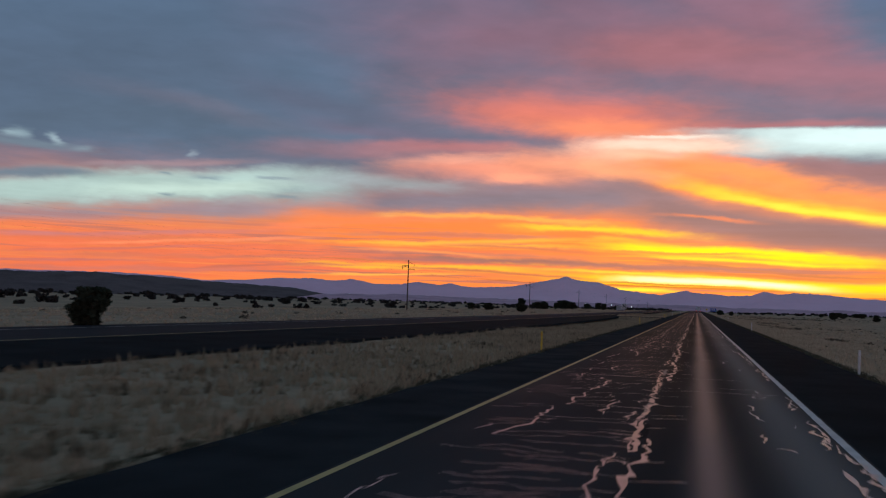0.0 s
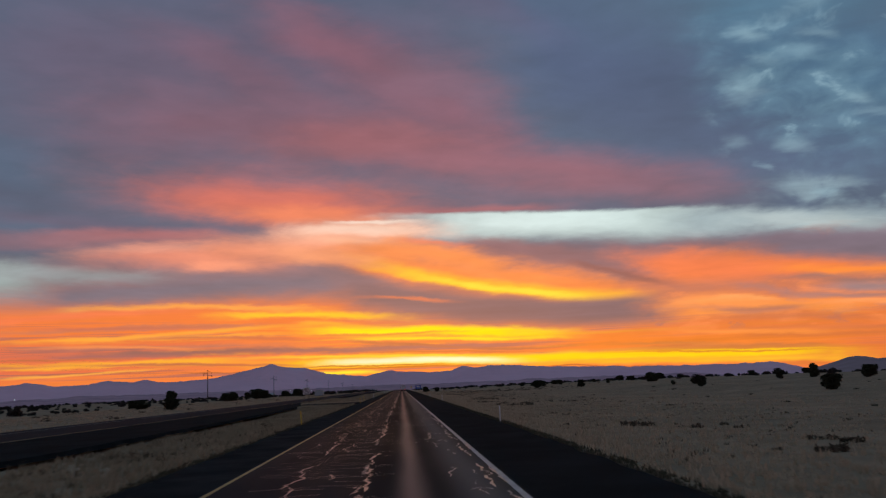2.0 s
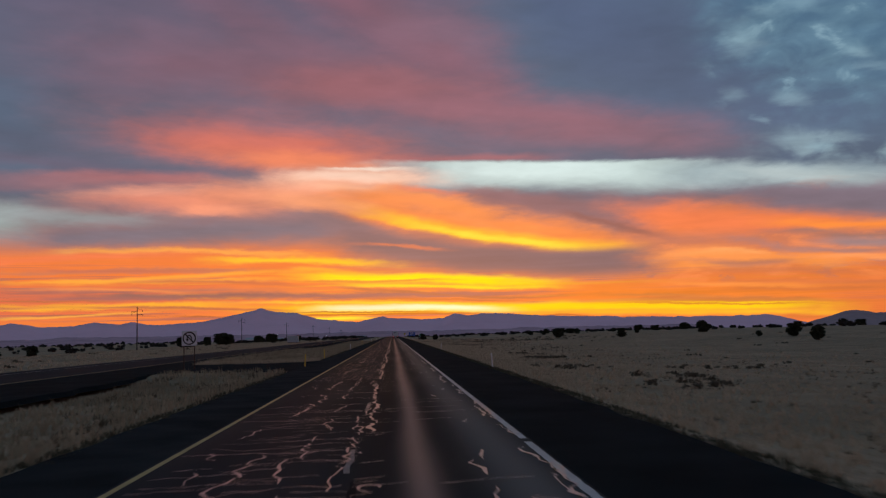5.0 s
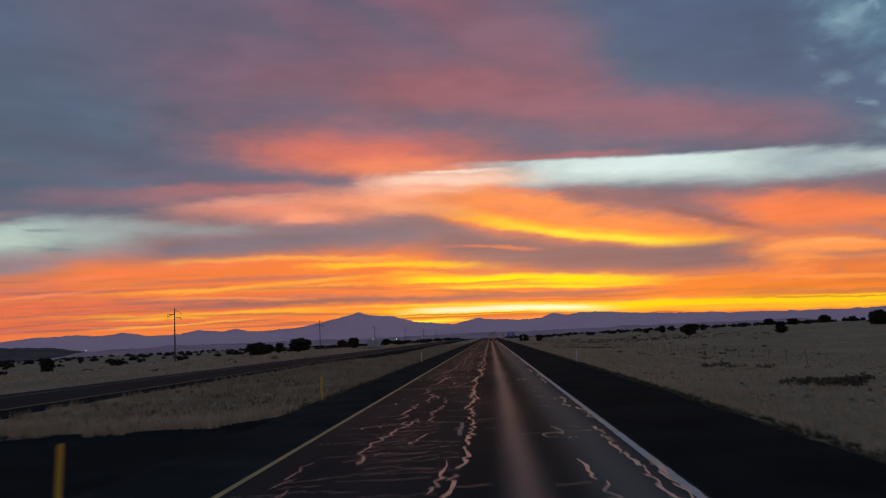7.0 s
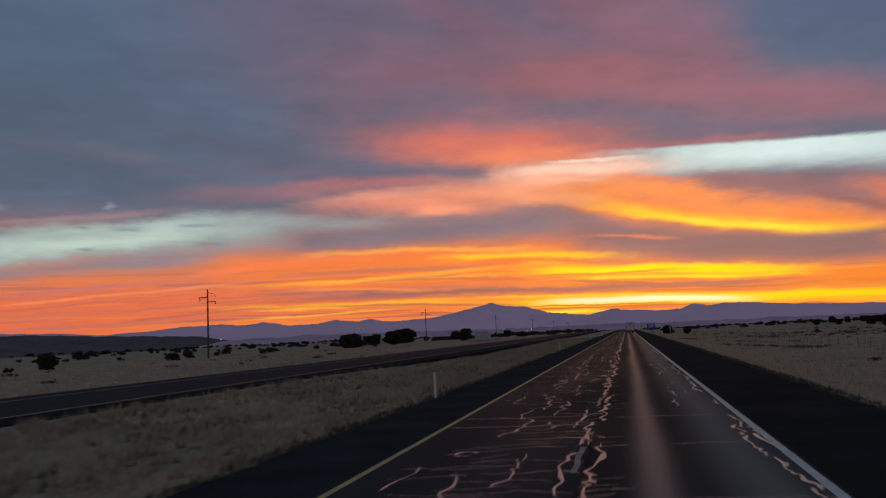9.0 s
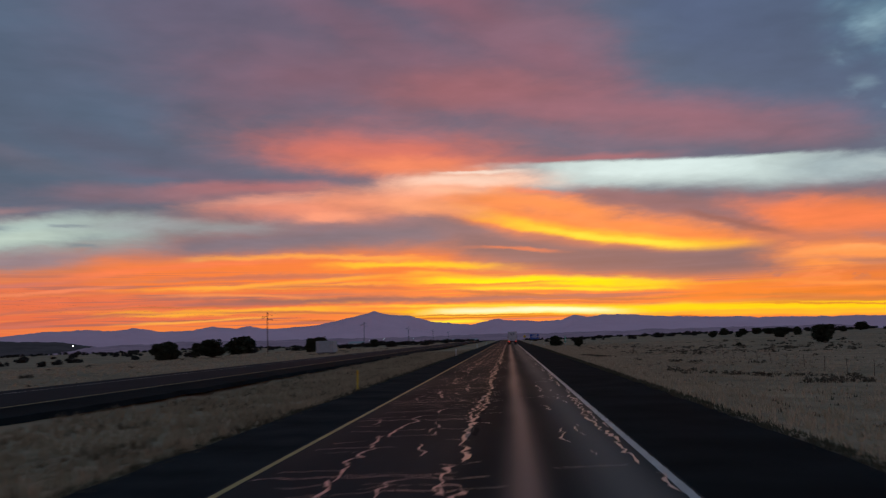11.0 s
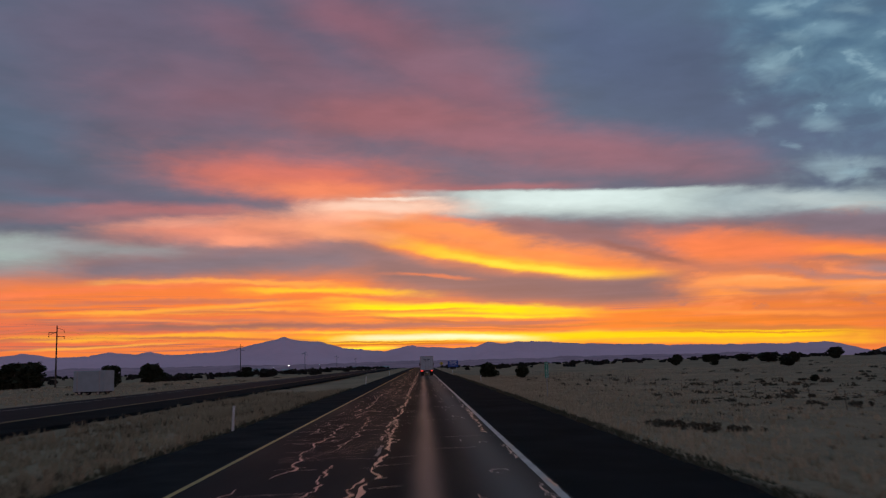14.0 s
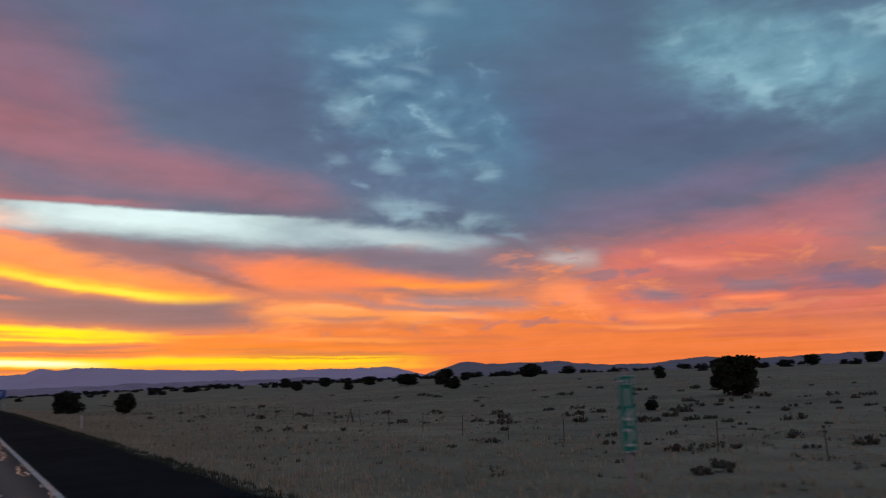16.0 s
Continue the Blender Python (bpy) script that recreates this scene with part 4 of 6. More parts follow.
# ---- lie of the land ----


def step(v, a, b):
    t = np.clip((v - a) / (b - a), 0, 1)
    return t * t * (3 - 2 * t)


def opposite(y):
    """Where the median-side line of the other carriageway runs."""
    return -20.8 - 9.0 * np.exp(-np.maximum(y, -60) / 160.0)


def road_z(y):
    return -10.0 * step(np.asarray(y, float), 900, 2600)


def ground_z(x, y):
    x, y = np.asarray(x, float), np.asarray(y, float)
    prof = np.interp(x, (-5000, -1600, -700, -300, -150, -95, -72, -40, -20, -13, -10, -7.6, -6.8, 5.6, 6.3, 8, 12, 28, 50, 71, 106, 168, 260, 600, 1500, 5000),
                     (-16, -11, -5, -0.5, -1.4, -1.5, -0.4, -0.35, -0.3, -0.5, -0.4, -0.09, -0.07, -0.07, -0.1, -0.42, -0.85, -1.35, -1.2, -1.05, -0.3, 0.1, 0.2, -4, -10, -16))
    o = opposite(y)
    bed = step(x, o - 13, o - 10.2) * (1 - step(x, o + 2.0, o + 5.0))
    prof = prof * (1 - bed) + (-0.08) * bed
    skew = 0.2 * (-7.3 - x)
    cross = step(y, 192 + skew, 199 + skew) * (1 - step(y, 219 + skew, 227 + skew)) * step(x, -26, -22) * (1 - step(x, -7.6, -7.2))
    prof = prof * (1 - cross) + (-0.09) * cross
    prof = prof - 1.5 * np.exp(-((x - 85) / 38) ** 2) * (1 - step(y, 280, 430))
    lump = 0.10 * np.sin(x * 0.21 + 1.3 * np.sin(y * 0.05)) * np.sin(y * 0.17 + 0.8) + 0.25 * np.sin(x * 0.043 + 2) * np.sin(y * 0.031)
    off = np.clip((np.abs(x + 0.65) - 7.5) / 12, 0, 1) * (1 - bed) * (1 - cross)
    return prof + lump * off + road_z(y)


xs = np.unique(np.concatenate([np.linspace(-5000, -700, 22), np.linspace(-700, -120, 30), np.linspace(-120, -44, 39), np.linspace(-44, -6.8, 54), (-6.5, -2, 2, 5.6), np.linspace(6.1, 34, 42), np.linspace(34, 120, 44), np.linspace(120, 700, 40), np.linspace(700, 5000, 22)]))
ys = np.unique(np.concatenate([np.linspace(-1500, -60, 16), np.linspace(-60, 720, 313), np.linspace(720, 1500, 50), np.linspace(1500, 5300, 40)]))
gx, gy = np.meshgrid(xs, ys)
gz = ground_z(gx, gy)
n0, n1 = gx.shape
idx = np.arange(n0 * n1).reshape(n0, n1)
quads = np.stack([idx[:-1, :-1], idx[:-1, 1:], idx[1:, 1:], idx[1:, :-1]], -1).reshape(-1, 4)
ground = array_object("ground", np.stack([gx, gy, gz], -1).reshape(-1, 3), quads, MAT_GROUND)
ground.data.polygons.foreach_set("use_smooth", [True] * len(ground.data.polygons))
tagged(ground, "dry straw-coloured grassland plain beside the highway", "ground", kind="structure")

# ---- roads ----
ROAD_Y = [-400.0] + [float(v) for v in range(-300, 900, 20)] + [float(v) for v in range(900, 2700, 60)]


def slab(name, left, right, mat, label, lift=0.0, depth=0.25, rows=None):
    """A road bed between two edges given as functions of the way along."""
    g = Geo()
    rows = rows or ROAD_Y
    for y in rows:
        a, b, z = float(left(y)), float(right(y)), float(road_z(y)) + lift
        g.v += [(a, y, z), (b, y, z), (b + 0.12, y, z - depth), (a - 0.12, y, z - depth)]
    for i in range(len(rows) - 1):
        k = 4 * i
        for p, q in ((0, 1), (1, 2), (3, 0)):
            g.f.append((k + p, k + q, k + 4 + q, k + 4 + p))
    g.f += [(0, 1, 2, 3), tuple(len(g.v) - 4 + i for i in range(4))]
    return tagged(mesh_object(name, g, mat), label, "road", kind="structure")


def jag(y, a, seed):
    return a * (noise.noise(Vector((seed, y * 0.35, 0))) + 0.5 * noise.noise(Vector((seed, y * 1.7, 3))))


FINE_Y = [-400.0, -200.0] + [float(v) for v in np.arange(-60, 700, 1.0)] + [float(v) for v in range(720, 2700, 40)]
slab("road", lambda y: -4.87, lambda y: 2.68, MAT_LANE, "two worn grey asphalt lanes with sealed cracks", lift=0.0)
slab("shoulder_right", lambda y: 2.682, lambda y: 6.05 + jag(y, 0.22, 1.0), MAT_SHOULDER, "black chip-sealed shoulder of the highway", lift=-0.012, rows=FINE_Y)
slab("shoulder_left", lambda y: -7.35 + jag(y, 0.22, 5.0), lambda y: -4.872, MAT_SHOULDER_LEFT, "black chip-sealed inner shoulder of the highway", lift=-0.012, rows=FINE_Y)
slab("opposite_road", lambda y: opposite(y) - 9.6, lambda y: opposite(y) + 0.35, MAT_OPP, "other carriageway of the divided highway", lift=0.0, rows=FINE_Y)
inner = lambda y: opposite(y) + np.interp(y, (-60, 60, 100, 190, 235, 300, 340, 440, 700), (9.5, 9.2, 9.0, 7.0, 2.0, 2.2, 3.8, 4.2, 4.0))
slab("opposite_shoulder", lambda y: opposite(y) + 0.352, lambda y: inner(y) + jag(y, 0.4, 9.0), MAT_SHOULDER, "dark inner shoulder of the other carriageway", lift=-0.02, rows=FINE_Y)

# paved turnaround through the median
g = Geo()
cx = [-7.3 - 0.5 * i for i in range(34)]
for x in cx:
    flare = 7.0 * math.exp(-(x + 7.3) * -0.55) + 5.0 * math.exp(-(x + 23.8) * 0.6)
    z = -0.03
    g.v += [(x, 200.5 - flare * 0.6 + 0.2 * (x + 7.3) * -1, z), (x, 217.5 + flare * 0.7 + 0.2 * (x + 7.3) * -1, z), (x, 217.7 + flare * 0.7 + 0.2 * (x + 7.3) * -1, z - 0.6), (x, 200.3 - flare * 0.6 + 0.2 * (x + 7.3) * -1, z - 0.6)]
for i in range(len(cx) - 1):
    k = 4 * i
    for p, q in ((0, 1), (1, 2), (3, 0)):
        g.f.append((k + p, k + q, k + 4 + q, k + 4 + p))
tagged(mesh_object("median_crossover", g, MAT_SHOULDER), "dark paved turnaround crossing the grassy median", "road", kind="structure")


def line(name, centre, width, mat, label, y0, y1, step_y=4.0, worn=0.0, seed=0.0, zlift=0.004):
    g = Geo()
    y, run = y0, []
    while y <= y1:
        gap = worn and noise.noise(Vector((seed, y * 0.45, 2.0))) < -0.62
        if not gap:
            w = width * (1 + worn * 0.35 * noise.noise(Vector((seed, y * 2.1, 7.0))))
            run.append((float(centre(y)), y, w, float(road_z(y))))
        if (gap or y + step_y > y1) and len(run) > 1:
            k = len(g.v)
            for cx_, yy, w, z in run:
                g.v += [(cx_ - w / 2, yy, z + zlift), (cx_ + w / 2, yy, z + zlift)]
            g.f += [(k + 2 * i, k + 2 * i + 1, k + 2 * i + 3, k + 2 * i + 2) for i in range(len(run) - 1)]
        if gap:
            run = []
        y += step_y
    return tagged(mesh_object(name, g, mat), label, "road marking", kind="structure")


line("edge_line_yellow", lambda y: -4.74, 0.13, MAT_YELLOW_LINE, "worn yellow edge line along the left lane", -60, 1500, 0.5, 0.3, 1.0)
line("edge_line_white", lambda y: 2.55, 0.16, MAT_WHITE_LINE, "worn white edge line along the right lane", -60, 1500, 0.3, 0.9, 2.0)
line("opposite_line_yellow", lambda y: opposite(y), 0.16, MAT_YELLOW_LINE, "pale edge line of the other carriageway", -60, 900, 2.0, 0.0, 3.0)
line("opposite_line_white", lambda y: opposite(y) - 7.3, 0.10, MAT_WHITE_LINE, "white edge line of the other carriageway", -60, 900, 2.0, 0.0, 4.0)
for i in range(60):
    y = -30 + 12.2 * i
    g = Geo()
    pts = [(-1.12 + 0.02 * math.sin(i + q), y + 0.3 * q) for q in range(11)]
    g.ribbon(pts, [0.11 + 0.02 * noise.noise(Vector((i, q * 0.9, 0))) for q in range(11)], 0.003)
    tagged(mesh_object("lane_dash", g, MAT_DASH), "worn white lane dash painted on the asphalt", "road marking", "lane dashes", "structure")

# sealed cracks: long wandering ones along the lane joint and wheel tracks, short ones across the lanes
rng = random.Random(11)


def crack(pts, w0, w1):
    widths = [w0 + (w1 - w0) * rng.random() ** 2 for _ in pts]
    widths[0] = widths[-1] = 0.015
    return pts, widths


def along(x0, y0, length, sway, w0, w1, stepy=0.22):
    pts, y, k = [], y0, rng.random() * 90
    while y < y0 + length:
        x = x0 + sway * (noise.noise(Vector((k, y * 0.22, 0))) + 0.6 * noise.noise(Vector((k, y * 0.9, 5)))) + rng.uniform(-0.085, 0.085)
        pts.append((x, y))
        y += stepy * rng.choice((0.4, 0.8, 1.6, 2.2))
    return crack(pts, w0, w1)


def across(x0, x1, y0, sway, w0, w1):
    n = max(4, int(abs(x1 - x0) / 0.12))
    k = rng.random() * 90
    pts = [(x0 + (x1 - x0) * i / n, y0 + sway * (noise.noise(Vector((k, i * 0.16, 0))) + 0.5 * noise.noise(Vector((k, i * 0.55, 4)))) + 0.25 * (i / n)) for i in range(n + 1)]
    return crack(pts, w0, w1)


seal = Geo()
level = [0]


def lay(c, geo=None):
    level[0] = (level[0] + 1) % 7
    (geo or seal).ribbon(c[0], c[1], 0.006 + 0.0012 * level[0])


# way across, sway, least and greatest width, share that is cracked, lengths
LONG = ((-0.97, 0.20, 0.035, 0.17, 0.92, (3, 12)), (-1.22, 0.22, 0.025, 0.10, 0.45, (1.5, 5)), (-2.1, 0.4, 0.025, 0.08, 0.48, (0.8, 3.5)), (-3.0, 0.55, 0.03, 0.10, 0.68, (2, 7)), (-3.8, 0.3, 0.02, 0.06, 0.2, (0.8, 2.5)),
        (1.25, 0.3, 0.03, 0.10, 0.24, (0.6, 3)), (1.75, 0.2, 0.02, 0.07, 0.12, (0.5, 1.5)), (2.25, 0.18, 0.03, 0.13, 0.6, (1.5, 7)), (2.42, 0.08, 0.02, 0.12, 0.4, (1, 4)))
for x0, sway, w0, w1, fill, ll in LONG:
    y = -20.0
    while y < 640:
        ln = rng.uniform(*ll)
        if rng.random() < fill:
            lay(along(x0 + rng.uniform(-0.12, 0.12), y, ln, sway, w0, w1))
        y += ln * rng.uniform(0.8, 1.1)
# thin cracks straight across the left lane, in close-set runs, and stubs that branch off the lane joint
y = -10.0
while y < 560:
    thick = noise.noise(Vector((4.0, y * 0.06, 1.0))) > -0.12
    if rng.random() < (0.92 if thick else 0.45):
        a = rng.uniform(-4.5, -2.4)
        lay(across(a, min(a + rng.uniform(0.6, 2.3), -0.95), y, 0.30, 0.013, 0.036))
    if rng.random() < 0.35:
        lay(across(-1.0, -1.0 - rng.uniform(0.3, 1.2), y + 0.1, 0.12, 0.014, 0.05))
    if rng.random() < 0.22:
        lay(across(-0.95, -0.95 + rng.uniform(0.3, 0.9), y + 0.2, 0.10, 0.014, 0.045))
    if rng.random() < 0.04:
        lay(across(-4.6, -1.0, y + 0.3, 0.25, 0.025, 0.05))
    if rng.random() < 0.05:
        lay(across(rng.uniform(-0.6, 0.8), rng.uniform(1.2, 2.4), y, 0.10, 0.02, 0.05))
    if rng.random() < 0.09:
        # small loops of sealant round broken patches
        px, py, r = rng.choice((-1.2, -2.6, -3.4, -0.8, 1.3, 1.7)) + rng.uniform(-0.2, 0.2), y, rng.uniform(0.1, 0.3)
        pts = [(px + r * 0.8 * math.cos(q * 0.55) * (1 + 0.3 * rng.random()), py + 1.5 * r * math.sin(q * 0.55)) for q in range(rng.randint(5, 11))]
        lay(crack(pts, 0.03, 0.08))
    y += rng.uniform(0.18, 0.6) if thick else rng.uniform(0.4, 1.4)
# black tar brushed along the lane joint
tar = Geo()
y = -20.0
while y < 400:
    ln = rng.uniform(1.0, 4.0)
    if rng.random() < 0.45:
        n = int(ln / 0.3) + 3
        tar.ribbon([(-0.95 + 0.1 * noise.noise(Vector((y, q * 0.5, 3))), y + q * 0.3) for q in range(n)], [0.03] + [0.13 + 0.07 * noise.noise(Vector((y, q * 0.8, 9))) for q in range(n - 2)] + [0.03], 0.0052)
    y += ln + rng.uniform(0.0, 2.0)
tagged(mesh_object("tar_patch", tar, MAT_TAR), "matt black tar brushed along the lane joint", "road patch", kind="stuff")
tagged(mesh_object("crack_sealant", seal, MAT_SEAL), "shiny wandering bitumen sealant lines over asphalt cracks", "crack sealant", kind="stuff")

# ---- mountains and far hills ----


def ridge(name, az0, az1, radius, base, bumps, mat, label, foot=-0.35, rough=0.095, seed=0.0, depth=700.0, taper=0.0):
    """A range on the skyline: base and bump heights in degrees of elevation as seen from the road."""
    n, rows = int((az1 - az0) * 9), 9
    vs, fs = [], []
    for i in range(n + 1):
        az = az0 + (az1 - az0) * i / n
        top = base(az) + sum(h * math.exp(-((az - a) / w) ** 2) for a, h, w in bumps)
        top += rough * (noise.noise(Vector((az * 0.6, seed, 0))) + 0.5 * noise.noise(Vector((az * 1.9, seed, 3))) + 0.3 * noise.noise(Vector((az * 4.2, seed, 6))) + 0.22 * noise.noise(Vector((az * 9.5, seed, 8))))
        if taper:
            top = foot + (top - foot) * min(1.0, (az - az0) / taper, (az1 - az) / taper)
        for k in range(rows + 1):
            q = k / rows
            fold = 0.10 * math.sin(q * 3.1) * noise.noise(Vector((az * 0.5, q * 2.0, seed + 9)))
            el = foot + (top - foot) * (1 - q) ** 1.25 + fold * (top - foot)
            r = radius - depth * q + 60 * noise.noise(Vector((az * 0.4, q * 3.0, seed + 4))) * q
            vs.append((r * math.sin(radians(az)), 220 + r * math.cos(radians(az)), EYE + r * math.tan(radians(el))))
        vs.append(((radius + 120) * math.sin(radians(az)), 220 + (radius + 120) * math.cos(radians(az)), -60))
    m = rows + 2
    for i in range(n):
        for k in range(m - 1):
            if k == rows:
                fs.append((i * m, (i + 1) * m, (i + 1) * m + m - 1, i * m + m - 1))
            else:
                fs.append((i * m + k, i * m + k + 1, (i + 1) * m + k + 1, (i + 1) * m + k))
    ob = array_object(name, np.array(vs), np.array(fs), mat)
    ob.data.polygons.foreach_set("use_smooth", [True] * len(ob.data.polygons))
    return tagged(ob, label, "mountain range", kind="structure")


def far_base(az):
    return 0.98 - 0.38 * float(step(az, 8, 22)) - 0.62 * float(step(az, 24.6, 27.5))


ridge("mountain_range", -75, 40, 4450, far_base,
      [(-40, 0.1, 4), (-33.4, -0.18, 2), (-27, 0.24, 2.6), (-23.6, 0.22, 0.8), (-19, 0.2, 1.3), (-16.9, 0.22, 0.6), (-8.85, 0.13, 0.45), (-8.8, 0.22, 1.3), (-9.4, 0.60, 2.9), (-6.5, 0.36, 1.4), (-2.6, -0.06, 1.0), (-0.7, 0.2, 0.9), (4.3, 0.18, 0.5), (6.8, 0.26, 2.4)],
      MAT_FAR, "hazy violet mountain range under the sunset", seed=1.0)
ridge("hill_right", 25.5, 80, 4150, lambda az: 0.14, [(29.6, 0.5, 1.6), (32.5, 0.3, 2.0), (35.2, 0.33, 1.8), (44.2, 0.22, 1.6), (54, 0.1, 5)], MAT_HILL, "low dark hills at the edge of the plain", seed=2.0, taper=2.0, foot=-0.45)
ridge("hill_left", -80, -22, 3900, lambda az: 0.5 + 0.35 * float(step(-az, 26, 38)), [(-41, 0.18, 4), (-60, 0.3, 8)], MAT_WOOD_HILL, "low dark mesa beyond the plain", seed=3.0, taper=6.0, foot=-0.45)
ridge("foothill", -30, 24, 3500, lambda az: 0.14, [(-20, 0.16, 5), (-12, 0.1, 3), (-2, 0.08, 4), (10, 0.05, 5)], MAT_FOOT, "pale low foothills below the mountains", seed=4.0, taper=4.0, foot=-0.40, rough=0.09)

# ---- trees and scrub ----


def leaf_cloud(rg, clumps, leaf, per):
    """Leaves as small tilted triangles round the clump centres; clumps are (x, y, z, radius)."""
    vs, fs = [], []
    for cx_, cy, cz, r in clumps:
        for _ in range(per):
            d = Vector((rg.gauss(0, 1), rg.gauss(0, 1), rg.gauss(0, 0.8)))
            d = d.normalized() * r * (0.45 + 0.6 * rg.random())
            p = Vector((cx_, cy, cz)) + d
            s = leaf * (0.6 + 0.8 * rg.random())
            a = Vector((rg.gauss(0, 1), rg.gauss(0, 1), rg.gauss(0, 1))).normalized()
            b = a.cross(Vector((rg.gauss(0, 1), rg.gauss(0, 1), rg.gauss(0, 1)))).normalized()
            k = len(vs)
            vs += [p + a * s, p + b * s * 0.8, p - a * s * 0.7 - b * s * 0.3]
            fs.append((k, k + 1, k + 2))
    return vs, fs


def juniper(seed, height, width, stem=0.16):
    """A squat juniper: short tapered trunk, forking limbs, ragged dense crown."""
    rg = random.Random(seed)
    root = thing("juniper_tree", 0, 0, 0, "dark bushy juniper standing in dry grass", "tree", "junipers")
    g = Geo()
    g.tube((0, 0, -0.3), (0.06, 0.02, height * stem + 0.2), 0.20, 0.13, 7)
    ends = []
    for i in range(5):
        a = i * 1.26 + rg.random()
        p = (width * 0.26 * math.cos(a), width * 0.26 * math.sin(a), height * (0.4 + 0.3 * rg.random()))
        g.tube((0.04, 0.02, height * stem), p, 0.10, 0.035, 5)
        ends.append(p)
    mesh_object("trunk", g, MAT_BARK, root)
    clumps = [(0, 0, height * 0.45, width * 0.30)]
    for i in range(34):
        a, t = rg.random() * math.tau, rg.random()
        prof = min(1.0, 0.62 + 0.9 * t) * (1 - 1.6 * max(0.0, t - 0.78))
        r = width * 0.42 * prof * math.sqrt(rg.random() * 0.75 + 0.25)
        clumps.append((r * math.cos(a), r * math.sin(a), height * (stem + (0.92 - stem) * t), width * (0.09 + 0.07 * rg.random())))
    for _ in range(4):
        clumps.append((rg.gauss(0, width * 0.1), rg.gauss(0, width * 0.1), height * (0.92 + 0.08 * rg.random()), width * 0.055))
    vs, fs = leaf_cloud(rg, clumps, 0.055 * width, 80)
    # dense heart of the crown
    heart = [(rg.gauss(0, width * 0.10), rg.gauss(0, width * 0.10), height * (stem + 0.12 + (0.72 - stem) * q / 9), width * 0.22) for q in range(10)]
    hv, hf = leaf_cloud(rg, heart, 0.10 * width, 60)
    fs += [(a + len(vs), b + len(vs), c + len(vs)) for a, b, c in hf]
    vs += hv
    crown = Geo()
    crown.v, crown.f = [tuple(p) for p in vs], fs
    mesh_object("crown", crown, MAT_LEAF, root)
    return root


kinds = [(juniper(21, 3.6, 4.0), 3.6, 4.0), (juniper(22, 3.0, 4.4, 0.08), 3.0, 4.4), (juniper(23, 4.2, 3.6), 4.2, 3.6), (juniper(24, 3.2, 3.0, 0.12), 3.2, 3.0)]
# the first four trees stand where they were built; the others are copies: way across, along, height, width
FIRST = [(71.1, 504.9, 4.0, 5.4), (-46.4, 232.2, 3.9, 3.4), (20.9, 566.0, 2.8, 3.1), (14.4, 575.0, 2.9, 4.9)]


def tree_pose(x, y, h, w, kind, turn):
    z = float(ground_z(x, y)) - 0.08
    return Matrix.Translation((x, y, z)) @ Matrix.Rotation(turn, 4, "Z") @ Matrix.Diagonal((w / kind[2], w / kind[2], h / kind[1], 1))


TREES = [(-96, 120, 4.0, 6.0), (-37.5, 46, 2.0, 2.4), (-68.7, 287, 2.5, 4.3), (-64.6, 592, 4.6, 5.7), (-55.6, 542, 4.0, 4.0), (-91, 527, 4.4, 7.0), (-70, 502, 4.2, 7.5), (-99.8, 381, 3.2, 3.8)]
TREES += [(-83.7, 528, 4.0, 3.7), (-82.7, 562, 4.8, 9.5), (-95, 533, 4.8, 7.4), (-87.3, 579, 6.0, 8.6), (-110, 610, 4.5, 8.0), (-78, 640, 4.0, 7.0), (-60, 680, 3.5, 6.0)]
TREES += [(96, 326.8, 3.2, 3.6), (92.6, 237.3, 3.3, 4.6), (145.5, 352.5, 4.4, 4.0), (104.3, 356, 3.4, 4.2), (137, 361, 3.0, 3.2), (132.9, 293.4, 3.5, 5.6), (127, 483, 3.8, 5.2), (99, 365, 1.7, 1.8), (179, 754, 4.2, 7.5), (131, 768, 3.3, 5.7)]
TREES += [(119, 461, 4.0, 5.7), (79, 431, 3.2, 4.0), (106, 647, 3.0, 7.5), (168, 679, 3.4, 8.0), (113, 765, 3.3, 5.4), (91, 652, 2.5, 3.2), (113, 687, 2.7, 5.6), (89, 594, 2.2, 4.5)]
TREES += [(107, 631, 2.8, 3.3), (139, 672, 2.5, 3.6), (88, 683, 2.7, 3.8), (109, 714, 3.0, 3.9), (204, 727, 4.2, 8.0), (219, 722, 3.3, 6.0), (233, 618, 3.4, 5.8), (273, 624, 3.6, 6.6), (125, 572, 2.3, 2.6), (210, 527, 3.6, 5.3), (49.8, 494.5, 0.9, 1.2)]
for i, (kind, place_) in enumerate(zip((kinds[0], kinds[2], kinds[3], kinds[1]), FIRST)):
    kind[0].matrix_world = tree_pose(*place_, kind, 0.7 * i)
    kind[0].matrix_basis = kind[0].matrix_world
rg = random.Random(5)
for i, (x, y, h, w) in enumerate(TREES):
    kind = kinds[i % 4]
    m = tree_pose(x, y, h, w, kind, rg.random() * 6.28)
    # copy_thing multiplies by the model's own scale
    s = kind[0].scale
    copy_thing(kind[0], m @ Matrix.Diagonal((1 / s[0], 1 / s[1], 1 / s[2], 1)))


